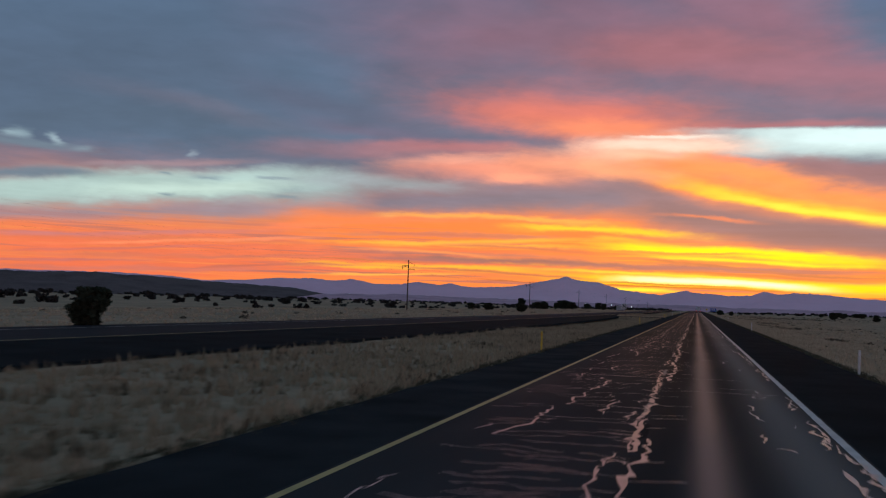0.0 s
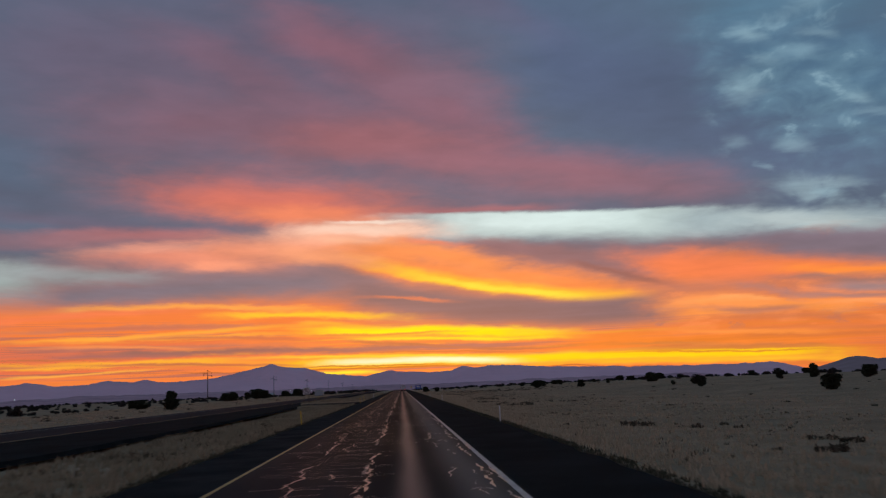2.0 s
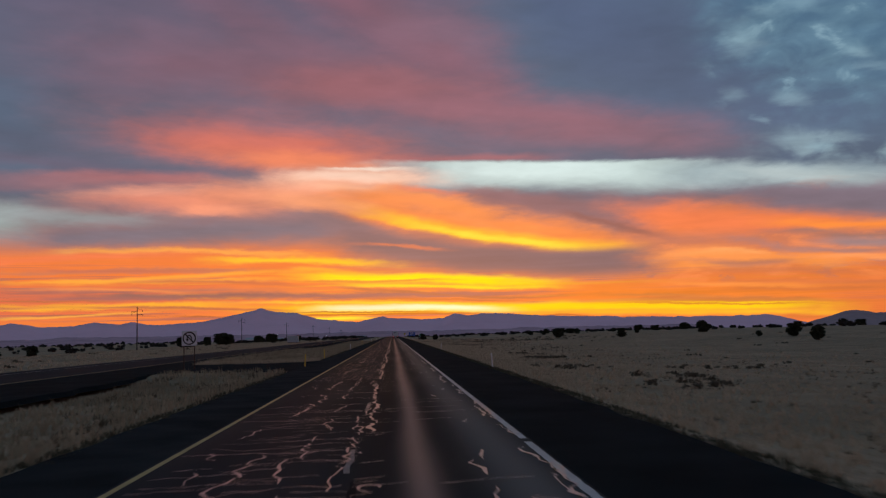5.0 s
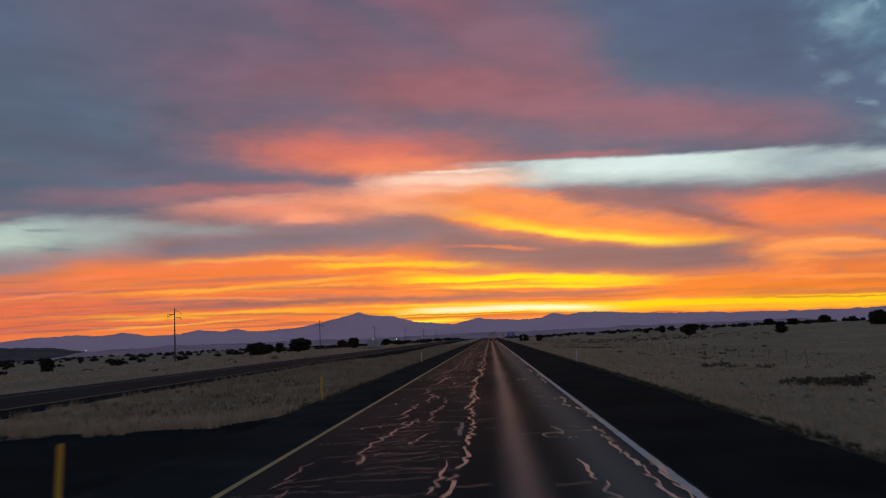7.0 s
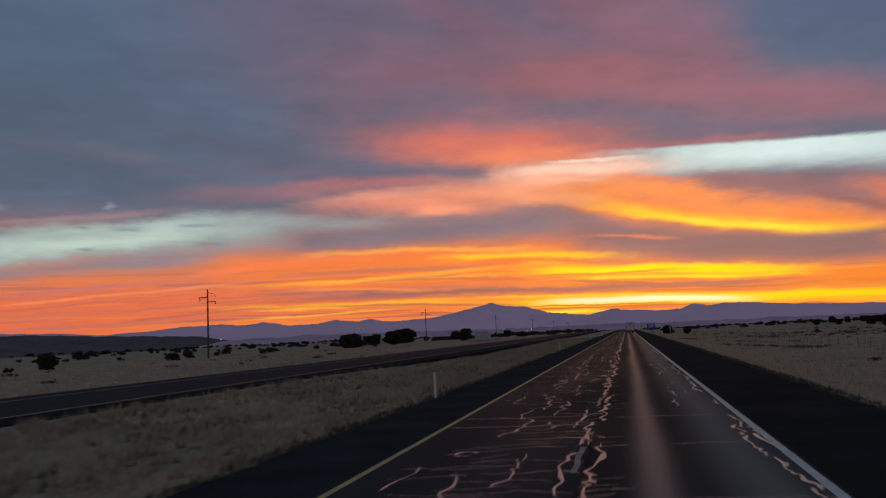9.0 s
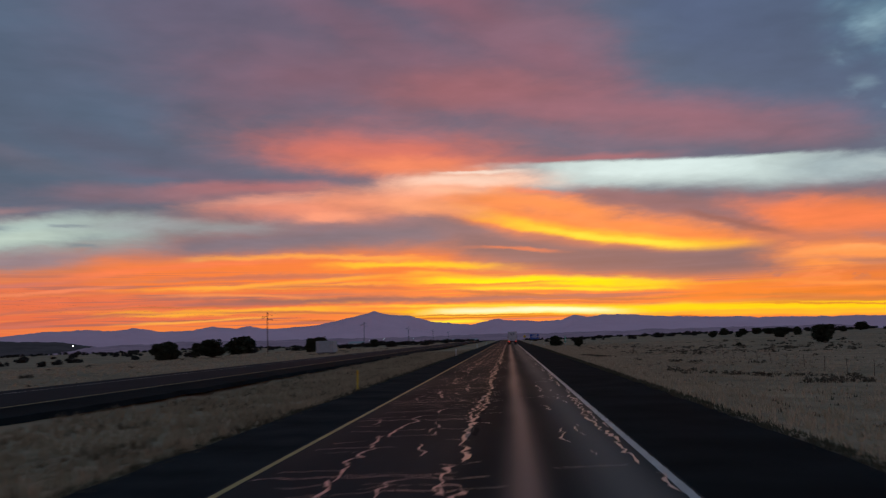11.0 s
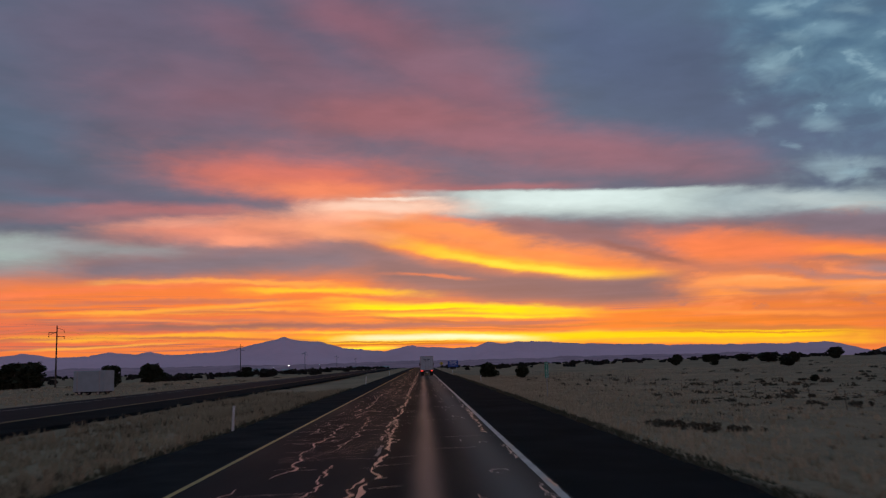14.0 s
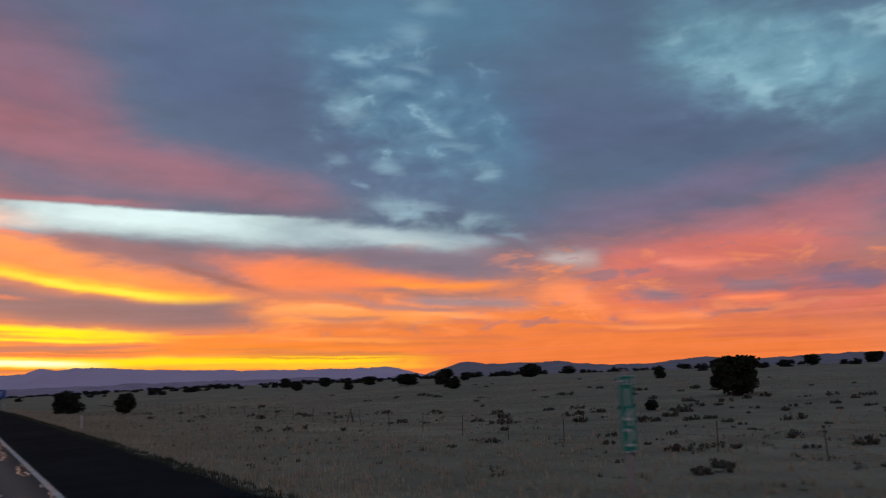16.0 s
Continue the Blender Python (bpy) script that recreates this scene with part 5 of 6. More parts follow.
def scrub(name, spots, mat, label, leaf, per, squash=0.7, seed=3, spread=0.5):
    """Low bushes joined into one spread: spots are (x, y, radius)."""
    rg = random.Random(seed)
    vs, fs = [], []
    for x, y, r in spots:
        z = float(ground_z(x, y))
        cl = [(x + rg.gauss(0, r * spread), y + rg.gauss(0, r * 0.5), z + r * squash * (0.2 + 0.5 * rg.random()), r * (0.3 + 0.3 * rg.random())) for _ in range(5)]
        a, b = leaf_cloud(rg, cl, leaf * r, per)
        k = len(vs)
        vs += a
        fs += [(p + k, q + k, s + k) for p, q, s in b]
    ob = array_object(name, np.array([tuple(p) for p in vs]), np.array(fs), mat)
    return tagged(ob, label, "scrub", kind="stuff")


rg = random.Random(8)
spots = []
for _ in range(100):
    y = rg.uniform(-10, 640)
    x = 16 + 110 * rg.random() ** 1.4
    spots.append((x, y, rg.uniform(0.2, 0.5)))
for _ in range(60):
    spots.append((rg.uniform(18, 80), rg.uniform(440, 560), rg.uniform(0.25, 0.6)))
for bx, by, n in ((11.6, 424.3, 12), (18.2, 241, 9), (17.3, 239, 8)):
    spots += [(bx + rg.gauss(0, 1.1), by + rg.gauss(0, 0.9), rg.uniform(0.3, 0.6)) for _ in range(n)]
for _ in range(80):
    spots.append((rg.uniform(20, 62), rg.uniform(445, 505), 0.16 + 0.4 * rg.random() ** 2))
for _ in range(100):
    x = rg.uniform(21, 85)
    spots.append((x, 440 + (x - 15) * rg.uniform(0.1, 1.7), (0.16 + 0.38 * rg.random() ** 2) * (1 if x < 45 else 1.4)))
for bx, by, n, w in ((17.5, 373, 12, 2.2), (14.5, 377, 5, 1.2), (23.5, 371, 9, 2.0), (22.0, 362, 10, 2.0), (20, 400, 8, 3.5), (16, 214, 9, 2.6), (31, 214, 12, 4.0), (18.5, 188, 6, 2.0), (22, 198, 7, 2.5), (15.5, 118, 7, 1.6), (21, 113, 6, 2.2), (22, 98, 6, 1.6), (16, 92, 5, 1.5), (24, 305, 8, 3.0), (19, 265, 8, 2.5)):
    spots += [(bx + rg.gauss(0, w), by + rg.gauss(0, 0.8 * w), rg.uniform(0.2, 0.5)) for _ in range(n)]
for _ in range(120):
    y = rg.uniform(0, 640)
    spots.append((-37 - 70 * rg.random(), y, rg.uniform(0.25, 0.6)))
scrub("sagebrush", spots, MAT_SAGE, "low dark sagebrush dotted over the dry plain", 0.26, 24, 0.42, spread=0.8)
spots = []
for _ in range(640):
    y = rg.uniform(150, 1400)
    spots.append((-110 - 290 * rg.random(), y, 0.8 + 1.4 * rg.random() ** 2))
for _ in range(160):
    spots.append((rg.uniform(-120, -34), rg.uniform(640, 1300), rg.uniform(1.0, 2.2)))
for _ in range(260):
    spots.append((rg.uniform(14, 320), rg.uniform(760, 1500), rg.uniform(1.0, 2.2)))
for _ in range(140):
    spots.append((rg.uniform(180, 420), rg.uniform(250, 900), rg.uniform(1.0, 2.4)))
scrub("far_woods", spots, MAT_WOOD_FAR, "dark band of far juniper scrub along the plain", 0.42, 26, 1.0, 6)


def tufts(name, count, area, height, blades, mat, label, seed, wide=0.022, lean=0.5, keep=None):
    """Grass as tapering three-cornered blades, gathered in tufts."""
    r = np.random.RandomState(seed)
    x = r.uniform(area[0], area[1], count)
    y = r.uniform(area[2], area[3], count)
    if keep is not None:
        ok = keep(x, y)
        x, y = x[ok], y[ok]
    c = len(x)
    z = ground_z(x, y)
    hgt = height * (0.5 + r.rand(c) ** 1.5)
    k = c * blades
    bx, by, bz = (np.repeat(q, blades) for q in (x, y, z))
    bh = np.repeat(hgt, blades) * (0.6 + 0.6 * r.rand(k))
    bx = bx + r.normal(0, 0.06 + 0.1 * height, k)
    by = by + r.normal(0, 0.06 + 0.1 * height, k)
    a = r.uniform(0, 6.283, k)
    ln = lean * bh * r.rand(k)
    la = r.uniform(0, 6.283, k)
    w = wide * (0.7 + 0.8 * r.rand(k))
    p0 = np.stack([bx - w * np.cos(a), by - w * np.sin(a), bz - 0.03], -1)
    p1 = np.stack([bx + w * np.cos(a), by + w * np.sin(a), bz - 0.03], -1)
    p2 = np.stack([bx + ln * np.cos(la), by + ln * np.sin(la), bz + bh], -1)
    v = np.stack([p0, p1, p2], 1).reshape(-1, 3)
    return tagged(array_object(name, v, np.arange(3 * k).reshape(-1, 3), mat), label, "grass", kind="stuff")


def crossing(x):
    """Near and far edge of the turnaround."""
    d = -7.3 - x
    flare = 7.0 * np.exp(-0.55 * d) + 5.0 * np.exp(-0.6 * (x + 23.8))
    return 200.5 - 0.6 * flare + 0.2 * d, 217.5 + 0.7 * flare + 0.2 * d


def clear_of(x, y):
    a, b = crossing(x)
    w = 0.7 * np.sin(x * 2.3 + np.sin(x * 5.1))
    return (x > inner(y) + 0.5) & ((y < a + w) | (y > b - 0.6 + w))


tufts("median_grass", 30000, (-20.0, -7.6, -5, 480), 0.28, 6, MAT_MEDIAN_GRASS, "dry straw-coloured grass in the median", 1, 0.03, keep=clear_of)
thin_out = np.random.RandomState(77)
tufts("roadside_grass", 150000, (7.05, 62, -5, 600), 0.22, 6, MAT_GRASS, "dry straw-coloured grass beside the shoulder", 2, 0.03, keep=lambda x, y: thin_out.rand(len(x)) < np.exp(-(x - 7.05) / 13))
tufts("turnaround_edge_grass", 4500, (-22, -7.6, 216, 236), 0.30, 7, MAT_GRASS, "tall dry grass at the edge of the turnaround", 9, 0.03, keep=lambda x, y: clear_of(x, y) & (y < crossing(x)[1] + 4))


def in_patches(x, y):
    return np.sin(x * 0.9 + 1.7 * np.sin(y * 0.13)) * np.sin(y * 0.41 + np.sin(x * 0.6)) + 0.5 * np.sin(x * 2.3 - y * 0.8) > 0.35


tufts("median_weeds", 14000, (-19.5, -7.6, -5, 480), 0.22, 7, MAT_WEED, "brown dead weeds among the median grass", 12, 0.03, keep=lambda x, y: clear_of(x, y) & in_patches(x, y))
tufts("roadside_weeds", 9000, (9, 40, -5, 580), 0.14, 7, MAT_WEED, "brown dead weeds among the roadside grass", 13, 0.03, keep=lambda x, y: in_patches(x * 0.6, y))
tufts("verge_weeds_right", 11000, (5.9, 7.25, -5, 560), 0.10, 6, MAT_VERGE, "dark weeds along the shoulder edge", 3, 0.025)
tufts("verge_weeds_left", 11000, (-8.1, -7.15, -5, 480), 0.10, 6, MAT_VERGE, "dark weeds along the inner shoulder edge", 4, 0.025, keep=clear_of)
tufts("field_grass_right", 13000, (27, 120, 0, 640), 0.16, 5, MAT_GRASS, "dry bunch grass over the open field", 5, 0.07)
tufts("field_grass_left", 22000, (-110, -33, 0, 640), 0.22, 5, MAT_GRASS, "dry bunch grass beyond the other carriageway", 6, 0.07, keep=lambda x, y: x < opposite(y) - 10.5)

# ---- delineator posts ----


def delineator(yellow):
    root = thing("delineator_post", 0, 0, 0, "yellow plastic delineator post at the shoulder edge" if yellow else "white plastic delineator post at the shoulder edge", "delineator", "delineators")
    g = Geo()
    # a shallow curved blade
    n = 6
    for z, w in ((-0.3, 0.05), (0.98, 0.05), (1.04, 0.035)):
        for s in (0, 0.012):
            for i in range(n + 1):
                t = i / n * 2 - 1
                g.v.append((w * t, 0.018 * t * t + s, z))
    m = n + 1
    for lev in range(2):
        for i in range(n):
            a = lev * 2 * m + i
            g.f += [(a, a + 1, a + 1 + 2 * m, a + 2 * m), (a + m, a + m + 1, a + m + 1 + 2 * m, a + m + 2 * m)]
        for e in (0, n):
            a = lev * 2 * m + e
            g.f.append((a, a + m, a + 3 * m, a + 2 * m))
    top = 4 * m
    g.f += [(top + i, top + i + 1, top + m + i + 1, top + m + i) for i in range(n)]
    mesh_object("blade", g, MAT_POST_YELLOW if yellow else MAT_POST_WHITE, root)
    mesh_object("reflector", Geo().box(-0.035, 0.035, -0.012, -0.004, 0.80, 0.96, 0.002), MAT_REFLECT_AMBER if yellow else MAT_REFLECT_WHITE, root, "reflective sheet on the post")
    return root


def set_row(model, places):
    for i, (x, y) in enumerate(places):
        m = pose(x, y, float(ground_z(x, y)), 0, rg.uniform(-3, 3), rg.uniform(-8, 8))
        if i == 0:
            model.matrix_world = m
        else:
            copy_thing(model, m)


set_row(delineator(False), [(6.7, 40.5), (6.6, 113.5), (6.7, 198.3), (6.9, 266), (8.2, 506.3), (7.2, 590)])
set_row(delineator(True), [(-7.9, 45), (-7.4, 119.5), (-7.3, 206.8), (-7.6, 230), (-7.8, 347)])
set_row(delineator(False), [(-7.3, 420.3), (-7.3, 280), (-7.4, 500), (-7.4, 580)])

# ---- signs ----


def letters(text, size, y, x, z, mat, name, parent, wide=1.0):
    """Raised characters on a sign that faces down the road."""
    cu = bpy.data.curves.new(name, "FONT")
    cu.body, cu.size, cu.align_x, cu.align_y, cu.extrude = text, size, "CENTER", "CENTER", 0.002
    tmp = bpy.data.objects.new(name, cu)
    scene.collection.objects.link(tmp)
    me = bpy.data.meshes.new_from_object(tmp.evaluated_get(bpy.context.evaluated_depsgraph_get()))
    bpy.data.objects.remove(tmp)
    me.transform(Matrix.Translation((x, y, z)) @ Matrix.Rotation(radians(90), 4, "X") @ Matrix.Diagonal((wide, 1, 1, 1)))
    me.materials.clear()
    me.materials.append(mat)
    ob = new(name, me)
    ob.parent = parent
    return ob


def milepost(x, y):
    z = float(ground_z(x, y))
    root = thing("mile_marker", x, y, z, "narrow green mile marker 142 on a steel post", "road sign", rz=-4)
    mesh_object("post", Geo().box(-0.03, 0.03, 0.012, 0.05, -0.4, 2.85, 0.004), MAT_STEEL, root)
    b0 = 1.03 - z
    mesh_object("panel", Geo().box(-0.152, 0.152, -0.002, 0.004, b0, b0 + 1.19, 0.0015), MAT_SIGN_GREEN, root, "green reflective sign panel")
    rim = Geo()
    for a, b, c, d in ((-0.150, 0.150, b0 + 0.006, b0 + 0.016), (-0.150, 0.150, b0 + 1.174, b0 + 1.184), (-0.150, -0.141, b0 + 0.016, b0 + 1.174), (0.141, 0.150, b0 + 0.016, b0 + 1.174)):
        rim.box(a, b, -0.0055, -0.003, c, d)
    mesh_object("border", rim, MAT_SIGN_WHITE, root, "thin white border")
    letters("MILE", 0.12, -0.006, 0, b0 + 1.08, MAT_REFLECT_WHITE, "word", root)
    for i, ch in enumerate("142"):
        letters(ch, 0.40, -0.006, 0, b0 + 0.83 - 0.31 * i, MAT_REFLECT_WHITE, "digit", root, 0.9)
    return root


milepost(9.6, 452.0)


def no_u_turn_sign(x, y):
    z = float(ground_z(x, y))
    root = thing("no_u_turn_sign", x, y, z, "square white no U-turn sign on two posts", "road sign", rz=2)
    for px in (-0.42, 0.42):
        mesh_object("post", Geo().box(px - 0.035, px + 0.035, 0.012, 0.06, -0.4, 3.05 - z, 0.004), MAT_RUST, root)
    b0, s = 1.86 - z, 1.2
    c = b0 + s / 2
    mesh_object("panel", Geo().box(-s / 2, s / 2, -0.002, 0.006, b0, b0 + s, 0.002), MAT_SIGN_WHITE, root, "white sign panel")
    arrow = Geo()
    pts = [(0.16, -0.27)] + [(0.16 * math.cos(q * math.pi / 8), 0.06 + 0.17 * math.sin(q * math.pi / 8)) for q in range(9)] + [(-0.16, -0.08)]
    for (ax, az), (bx, bz) in zip(pts, pts[1:]):
        arrow.tube((ax, -0.006, c + az), (bx, -0.006, c + bz), 0.045, 0.045, 4)
    arrow.add([(-0.28, -0.012, c - 0.06), (-0.04, -0.012, c - 0.06), (-0.16, -0.012, c - 0.27), (-0.28, -0.004, c - 0.06), (-0.04, -0.004, c - 0.06), (-0.16, -0.004, c - 0.27)], [(0, 1, 2), (3, 5, 4), (0, 3, 4, 1), (1, 4, 5, 2), (2, 5, 3, 0)])
    mesh_object("arrow", arrow, MAT_SIGN_BLACK, root, "black bent arrow")
    ring = Geo().ring((0, 0, c), 0.43, 0.53, -0.010, -0.004)
    ring.add([(-0.36, -0.011, c + 0.30), (-0.29, -0.011, c + 0.37), (0.36, -0.011, c - 0.30), (0.29, -0.011, c - 0.37), (-0.36, -0.004, c + 0.30), (-0.29, -0.004, c + 0.37), (0.36, -0.004, c - 0.30), (0.29, -0.004, c - 0.37)], [(0, 1, 2, 3), (4, 7, 6, 5), (0, 4, 5, 1), (1, 5, 6, 2), (2, 6, 7, 3), (3, 7, 4, 0)])
    mesh_object("prohibition_ring", ring, MAT_SIGN_BLACK, root, "dark prohibition ring with a slash")
    return root


no_u_turn_sign(-16.7, 208.3)


def blue_sign(x, y):
    z = float(ground_z(x, y))
    root = thing("service_sign", x, y, z, "blue roadside service sign with pale symbols on posts", "road sign")
    for px in (-1.6, 1.6):
        mesh_object("post", Geo().box(px - 0.06, px + 0.06, 0.02, 0.14, -0.4, 4.4, 0.01), MAT_STEEL, root)
    mesh_object("panel", Geo().box(-2.4, 2.4, -0.01, 0.015, 1.6, 4.5, 0.004), MAT_SIGN_BLUE, root, "blue sign panel")
    bars = Geo()
    for q, (w, zz) in enumerate(((1.7, 4.0), (1.3, 3.5), (1.8, 3.0), (1.1, 2.4))):
        bars.box(-w, w, -0.018, -0.012, zz - 0.09, zz + 0.09)
    mesh_object("lettering_bars", bars, MAT_SIGN_WHITE, root, "white bars of small lettering")


def diamond_sign(x, y):
    z = float(ground_z(x, y))
    root = thing("warning_sign", x, y, z, "yellow diamond warning sign on a wooden post", "road sign")
    mesh_object("post", Geo().box(-0.05, 0.05, 0.02, 0.12, -0.4, 3.2, 0.01), MAT_POLE, root)
    g = Geo()
    c, r = 2.7, 0.86
    rim = [(0, c + r), (r, c), (0, c - r), (-r, c)]
    g.add([(a, -0.01, b) for a, b in rim] + [(a, 0.012, b) for a, b in rim], [(0, 1, 2, 3), (7, 6, 5, 4)] + [(i, (i + 1) % 4, 4 + (i + 1) % 4, 4 + i) for i in range(4)])
    mesh_object("panel", g, MAT_SIGN_YELLOW, root, "yellow diamond panel")
    mesh_object("symbol", Geo().box(-0.09, 0.09, -0.018, -0.012, c - 0.4, c + 0.25).box(-0.28, 0.28, -0.018, -0.012, c + 0.25, c + 0.4), MAT_SIGN_BLACK, root, "black symbol")


blue_sign(14.0, 780.0)
diamond_sign(8.2, 760.0)

# ---- utility line ----


def utility_pole(top):
    root = thing("utility_pole", 0, 0, 0, "tall wooden utility pole with staggered crossarms", "utility pole", "utility poles")
    mesh_object("pole", Geo().tube((0, 0, -1), (0, 0, top), 0.19, 0.12, 10), MAT_POLE, root)
    for k, (side, z) in enumerate(((-1, top - 1.45), (1, top - 1.05), (1, top - 2.3), (-1, top - 1.9))):
        arm = mesh_object("crossarm", Geo().box(min(0, side * 1.7), max(0, side * 1.7), -0.17, -0.05, z - 0.07, z + 0.07, 0.01) if k in (0, 2) else Geo().tube((0, 0, z + 0.55), (side * 1.5, 0, z), 0.045, 0.04, 6), MAT_POLE, root)
        ins = Geo()
        for q in range(3):
            ins.tube((side * 1.6, -0.1, z - 0.12 - 0.12 * q), (side * 1.6, -0.1, z - 0.22 - 0.12 * q), 0.10, 0.05, 8)
        mesh_object("insulator", ins, MAT_INSULATOR, arm, "brown porcelain insulators")
    mesh_object("ground_wire", Geo().tube((0.13, -0.10, 0), (0.09, -0.08, top - 0.4), 0.012, 0.012, 4), MAT_WIRE, root)
    return root


POLES = [(-66, -150), (-68, 27), (-70.1, 204.0), (-74.4, 391.2), (-74.2, 562.5), (-74, 738), (-72, 915), (-70, 1090), (-68, 1265)]
pole = utility_pole(12.6)
for i, (x, y) in enumerate(POLES):
    m = pose(x, y, float(ground_z(x, y)), 0, 0, -2)
    if i == 0:
        pole.matrix_world = m
    else:
        copy_thing(pole, m)
for dx, dz in ((-1.6, 10.8), (1.6, 11.2), (1.6, 9.9), (0.0, 12.5)):
    g = Geo()
    for (xa, ya), (xb, yb) in zip(POLES, POLES[1:]):
        za, zb = float(ground_z(xa, ya)) + dz, float(ground_z(xb, yb)) + dz
        prev = None
        for q in range(13):
            t = q / 12
            p = (xa + (xb - xa) * t + dx, ya + (yb - ya) * t, za + (zb - za) * t - 9.6 * t * (1 - t) * 0.5)
            if prev:
                g.tube(prev, p, 0.003, 0.003, 4, False)
            prev = p
    tagged(mesh_object("power_cable", g, MAT_WIRE), "thin sagging power cable between the poles", "cable", "power cables")

# ---- wire fence in the right field ----
fence = thing("wire_fence", 27.4, 300, -1.4, "thin wire fence on rusty steel posts in the field", "fence")
fg = Geo().box(-0.02, 0.02, -0.003, 0.003, -0.4, 1.25).box(-0.003, 0.003, 0.003, 0.035, -0.4, 1.25)
post_mesh = None
tops = []
fr = random.Random(31)
for i in range(72):
    y = 268 + 5.1 * i
    x = 27.4 + 0.004 * (y - 460)
    z = float(ground_z(x, y))
    if post_mesh is None:
        p = mesh_object("post", fg, MAT_RUST, fence)
        post_mesh = p.data
    else:
        p = new("post", post_mesh)
        p.parent = fence
    p.matrix_parent_inverse = pose(27.4, 300, -1.4).inverted()
    p.matrix_basis = pose(x, y, z, fr.uniform(-4, 4), fr.uniform(-4, 4), fr.uniform(-10, 10))
    tops.append((x, y, z))
for hgt in (0.35, 0.65, 0.95, 1.15):
    g = Geo()
    for a, b in zip(tops, tops[1:]):
        g.tube((a[0] - 27.4, a[1] - 300, a[2] + hgt + 1.4), (b[0] - 27.4, b[1] - 300, b[2] + hgt + 1.4), 0.004, 0.004, 3, False)
    mesh_object("wire", g, MAT_WIRE, fence, "barbed wire strand")
# a braced corner of the fence
brace = thing("fence_brace", 29.4, 508.6, float(ground_z(29.4, 508.6)), "leaning three-legged fence brace of weathered poles", "fence brace")
for a in range(3):
    c, s = math.cos(a * 2.1 + 0.4), math.sin(a * 2.1 + 0.4)
    mesh_object("leg", Geo().tube((0.42 * c, 0.42 * s, -0.2), (-0.04 * c, -0.04 * s, 1.15), 0.045, 0.035, 6), MAT_POLE, brace)

# ---- box truck ahead in the right lane ----


def wheel(parent, x, y, r, w):
    tyre = Geo()
    n = 22
    prof = ((0.62 * r, -w / 2), (0.93 * r, -w / 2), (r, -w * 0.36), (r, w * 0.36), (0.93 * r, w / 2), (0.62 * r, w / 2))
    for i in range(n):
        c, s = math.cos(i * math.tau / n), math.sin(i * math.tau / n)
        tyre.v += [(x + o, y + q * c, r + q * s) for q, o in prof]
    k = len(prof)
    for i in range(n):
        j = (i + 1) % n
        tyre.f += [(k * i + a, k * i + (a + 1) % k, k * j + (a + 1) % k, k * j + a) for a in range(k)]
    ob = mesh_object("wheel", tyre, MAT_TYRE, parent, "black rubber tyre on a steel rim")
    mesh_object("rim", Geo().tube((x - w * 0.3, y, r), (x + w * 0.3, y, r), 0.61 * r, 0.61 * r, 16), MAT_STEEL, ob)


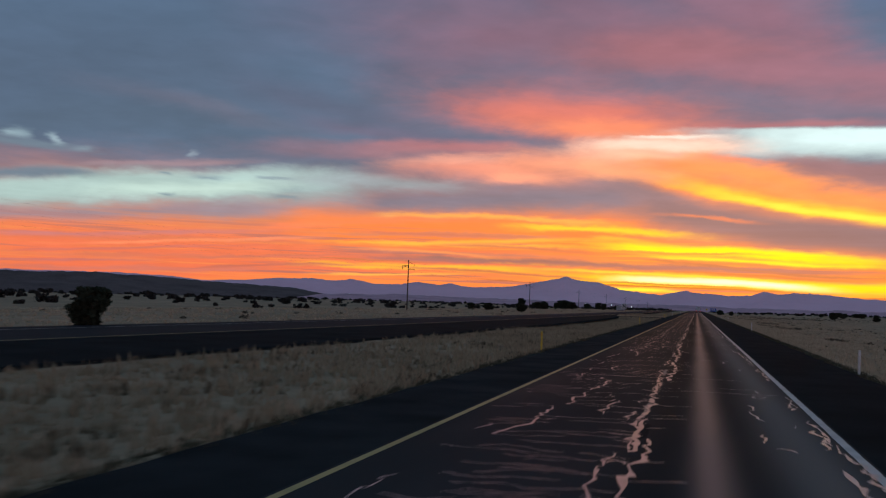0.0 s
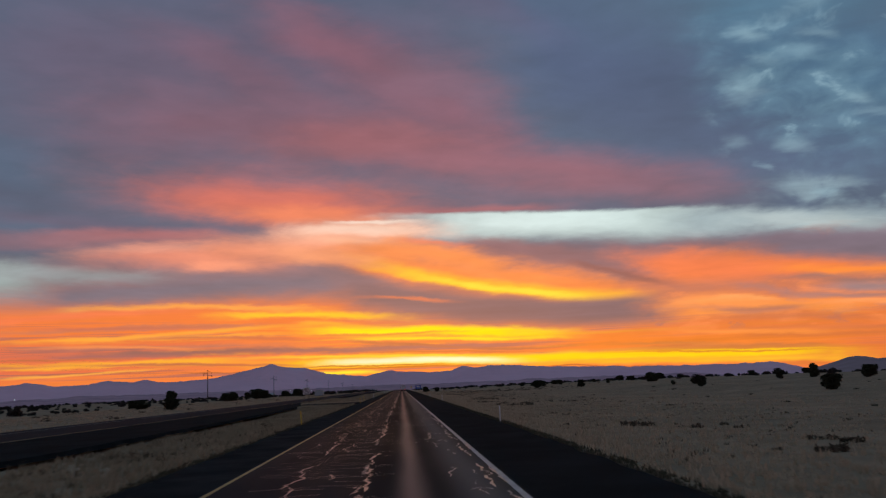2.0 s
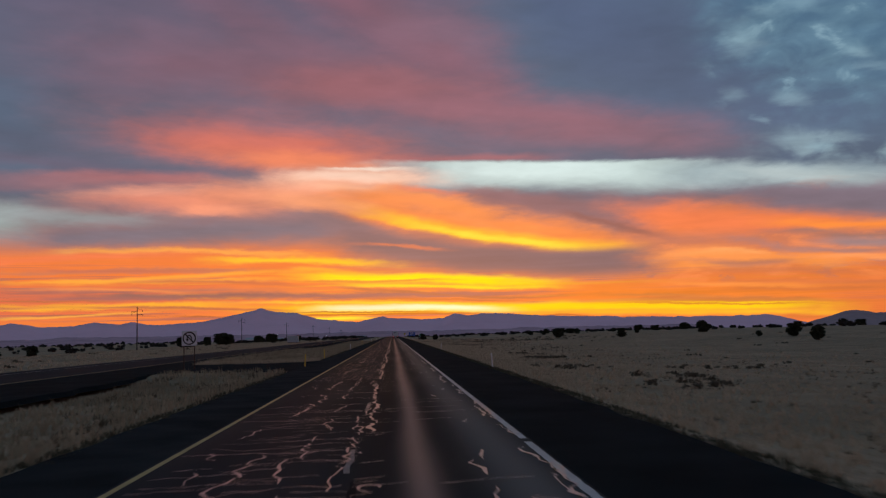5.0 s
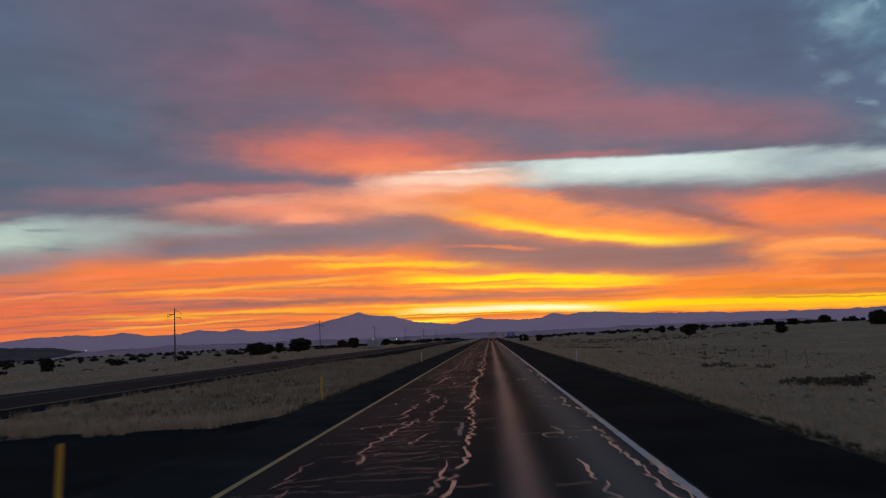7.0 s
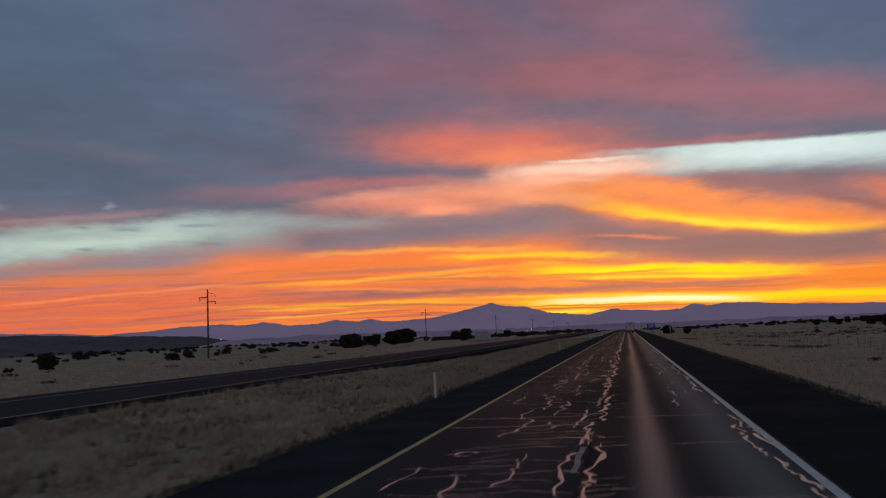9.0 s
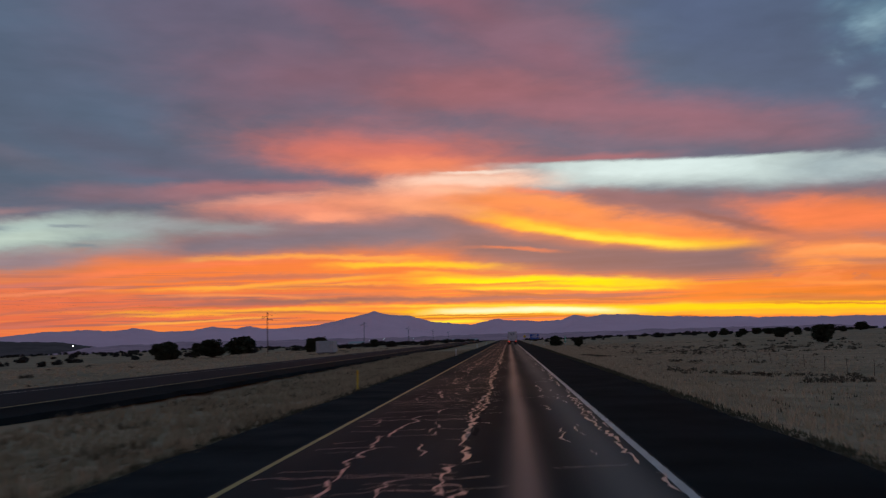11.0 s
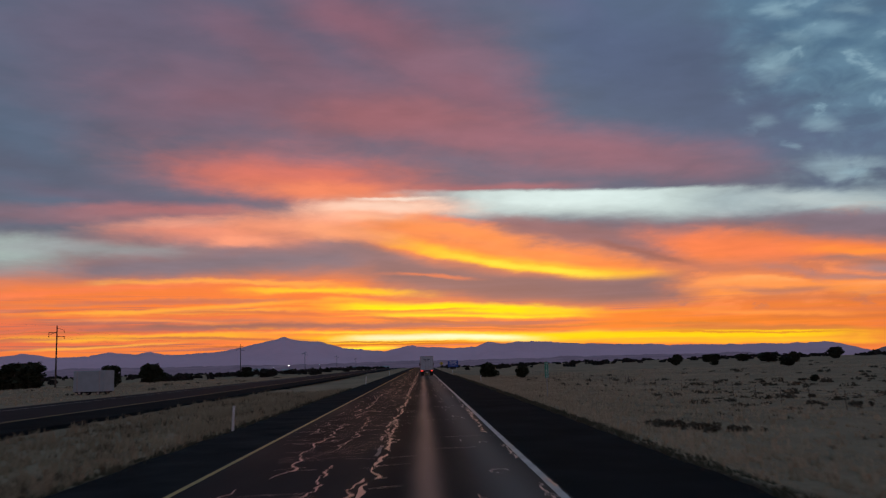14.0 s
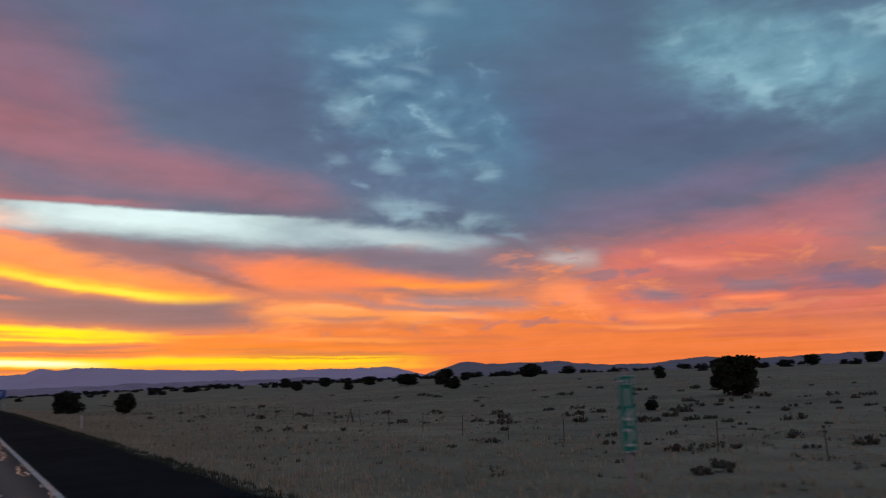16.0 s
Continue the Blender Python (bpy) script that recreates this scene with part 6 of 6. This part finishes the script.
def box_truck(x, y):
    root = thing("box_truck", x, y, 0.0, "white box truck with lit red tail lamps", "truck")
    # the cargo box, open behind its two doors
    mesh_object("cargo_box", Geo().box(-1.27, 1.27, 0.06, 9.4, 1.12, 3.80, 0.05), MAT_TRUCK, root)
    fr_ = Geo().box(-1.29, -1.19, -0.02, 0.10, 1.06, 3.82, 0.012).box(1.19, 1.29, -0.02, 0.10, 1.06, 3.82, 0.012).box(-1.19, 1.19, -0.02, 0.10, 3.70, 3.82, 0.012).box(-1.19, 1.19, -0.02, 0.10, 1.06, 1.18, 0.012)
    mesh_object("rear_frame", fr_, MAT_STEEL, root, "grey steel rear door frame")
    for s in (-1, 1):
        a, b = sorted((s * 0.01, s * 1.185))
        door = mesh_object("rear_door", Geo().box(a, b, 0.0, 0.05, 1.185, 3.695, 0.01), MAT_TRUCK, root)
        for q in (0.28, 0.72):
            mesh_object("lock_rod", Geo().tube((s * q, -0.035, 1.16), (s * q, -0.035, 3.66), 0.018, 0.018, 6), MAT_STEEL, door)
        mesh_object("door_handle", Geo().box(min(s * 0.28, s * 0.62), max(s * 0.28, s * 0.62), -0.06, -0.03, 1.72, 1.77, 0.005), MAT_STEEL, door)
        for q in (1.4, 2.2, 3.0, 3.5):
            mesh_object("hinge", Geo().box(min(s * 1.08, s * 1.2), max(s * 1.08, s * 1.2), -0.03, 0.0, q - 0.05, q + 0.05, 0.004), MAT_STEEL, door)
        mesh_object("tail_lamp", Geo().box(min(s * 0.78, s * 1.16), max(s * 0.78, s * 1.16), -0.06, 0.02, 0.88, 1.05, 0.02), MAT_TAIL, root, "lit red tail lamp")
        mesh_object("mud_flap", Geo().box(min(s * 0.60, s * 1.22), max(s * 0.60, s * 1.22), 0.55, 0.565, 0.25, 0.95, 0.003), MAT_TYRE, root, "black rubber mud flap")
        mesh_object("mirror", Geo().box(min(s * 1.32, s * 1.52), max(s * 1.32, s * 1.52), 9.9, 10.0, 2.0, 2.5, 0.02), MAT_TRUCK_DARK, root)
    bars = Geo().box(-0.62, -0.10, -0.006, -0.001, 3.08, 3.26).box(0.10, 0.60, -0.006, -0.001, 3.08, 3.26).box(-0.42, -0.08, -0.006, -0.001, 2.86, 2.98).box(0.08, 0.34, -0.006, -0.001, 2.86, 2.98)
    mesh_object("lettering_bars", bars, MAT_MARK_BLUE, root, "dark bars of small lettering on the doors")
    mesh_object("rear_sill", Geo().box(-1.25, 1.25, -0.05, 0.12, 0.82, 1.08, 0.015), MAT_TRUCK_DARK, root)
    mesh_object("underride_bar", Geo().box(-1.18, 1.18, -0.03, 0.06, 0.45, 0.57, 0.015).box(-0.6, -0.5, 0.0, 0.06, 0.57, 0.9).box(0.5, 0.6, 0.0, 0.06, 0.57, 0.9), MAT_TRUCK_DARK, root, "dark steel underride bar")
    for px in (-0.42, 0.42):
        mesh_object("chassis_rail", Geo().box(px - 0.05, px + 0.05, 0.15, 11.2, 0.78, 1.10, 0.01), MAT_TRUCK_DARK, root)
    mesh_object("licence_plate", Geo().box(-0.16, 0.16, -0.065, -0.055, 0.62, 0.78, 0.003), MAT_SIGN_WHITE, root, "pale number plate")
    cab = Geo().box(-1.2, 1.2, 9.6, 11.9, 0.62, 2.75, 0.14)
    c = mesh_object("cab", cab, MAT_TRUCK, root, "white driver's cab")
    mesh_object("windscreen", Geo().box(-1.02, 1.02, 11.86, 11.92, 1.65, 2.55, 0.02), MAT_CAB_GLASS, c, "dark windscreen")
    for px in (-1.06, -0.74, 0.74, 1.06):
        for py in (1.5, 2.8):
            wheel(root, px, py, 0.50, 0.27)
    for px in (-1.02, 1.02):
        wheel(root, px, 10.9, 0.50, 0.27)
    return root


box_truck(0.95, 556.0)

# ---- white trailer and far yard lights beyond the other carriageway ----


def parked_trailer(x, y):
    z = float(ground_z(x, y))
    root = thing("parked_trailer", x, y, z, "white box trailer parked beyond the other carriageway", "trailer", rz=-12)
    mesh_object("box", Geo().box(-2.1, 2.1, -1.2, 1.2, 0.42, 3.05, 0.05), MAT_TRAILER, root)
    for px in (-1.55, 1.55):
        mesh_object("post", Geo().box(px - 0.08, px + 0.08, -1.24, -1.2, 0.5, 3.05, 0.01), MAT_STEEL, root)
    mesh_object("chassis", Geo().box(-2.1, 2.1, -0.8, 0.8, 0.30, 0.45, 0.02), MAT_TRUCK_DARK, root)
    for px in (-1.3, 1.3):
        for py in (-0.95, 0.95):
            g = Geo().tube((px, py - 0.14, 0.27), (px, py + 0.14, 0.27), 0.29, 0.29, 18)
            w = mesh_object("wheel", g, MAT_TYRE, root)
            mesh_object("rim", Geo().tube((px, py - 0.15, 0.27), (px, py + 0.15, 0.27), 0.16, 0.16, 14), MAT_STEEL, w)
    return root


parked_trailer(-41.7, 497.0)


def yard_light(x, y, h, r):
    z = float(ground_z(x, y))
    root = thing("yard_light", x, y, z, "far lit yard lamp on a mast", "lamp", "yard lights")
    mesh_object("mast", Geo().tube((0, 0, -0.5), (0, 0, h), 0.14, 0.08, 6).tube((0, 0, h), (0, -1.0, h + 0.2), 0.06, 0.05, 6), MAT_STEEL, root)
    mesh_object("lamp_head", Geo().box(-r, r, -1.4, -1.4 + 2 * r, h, h + 1.4 * r, 0.2 * r), MAT_LAMP, root, "lit lamp head")
    return root


for x, y, h, r in ((-640, 1520, 16, 0.7), (-235, 1900, 13, 0.75), (-175, 1850, 12, 0.55), (-140, 1950, 11, 0.4), (-205, 2050, 12, 0.4), (-330, 2300, 14, 0.5)):
    yard_light(x, y, h, 0.75 * r)


def far_shed(x, y, w, d, h):
    z = float(ground_z(x, y))
    root = thing("far_shed", x, y, z, "far pale metal shed at the edge of town", "building", "far sheds")
    mesh_object("wall", Geo().box(-w / 2, w / 2, -d / 2, d / 2, -0.5, h, 0.05), MAT_SHED, root)
    roof = Geo()
    roof.add([(-w / 2 - 0.4, -d / 2 - 0.4, h), (w / 2 + 0.4, -d / 2 - 0.4, h), (w / 2 + 0.4, d / 2 + 0.4, h), (-w / 2 - 0.4, d / 2 + 0.4, h), (-w / 2 - 0.4, 0, h + 0.22 * d), (w / 2 + 0.4, 0, h + 0.22 * d)], [(0, 1, 5, 4), (2, 3, 4, 5), (0, 4, 3), (1, 2, 5), (0, 3, 2, 1)])
    mesh_object("roof", roof, MAT_STEEL, root, "low pitched metal roof")
    mesh_object("door", Geo().box(-1.6, 1.6, -d / 2 - 0.06, -d / 2 + 0.02, 0, 3.2, 0.02), MAT_TRUCK_DARK, root, "dark roll-up door")
    return root


for x, y, w, d, h in ((-260, 1750, 26, 14, 5), (-205, 1700, 18, 10, 4.5), (-95, 1650, 22, 12, 4.5), (-60, 1750, 16, 10, 4)):
    far_shed(x, y, w, d, h)
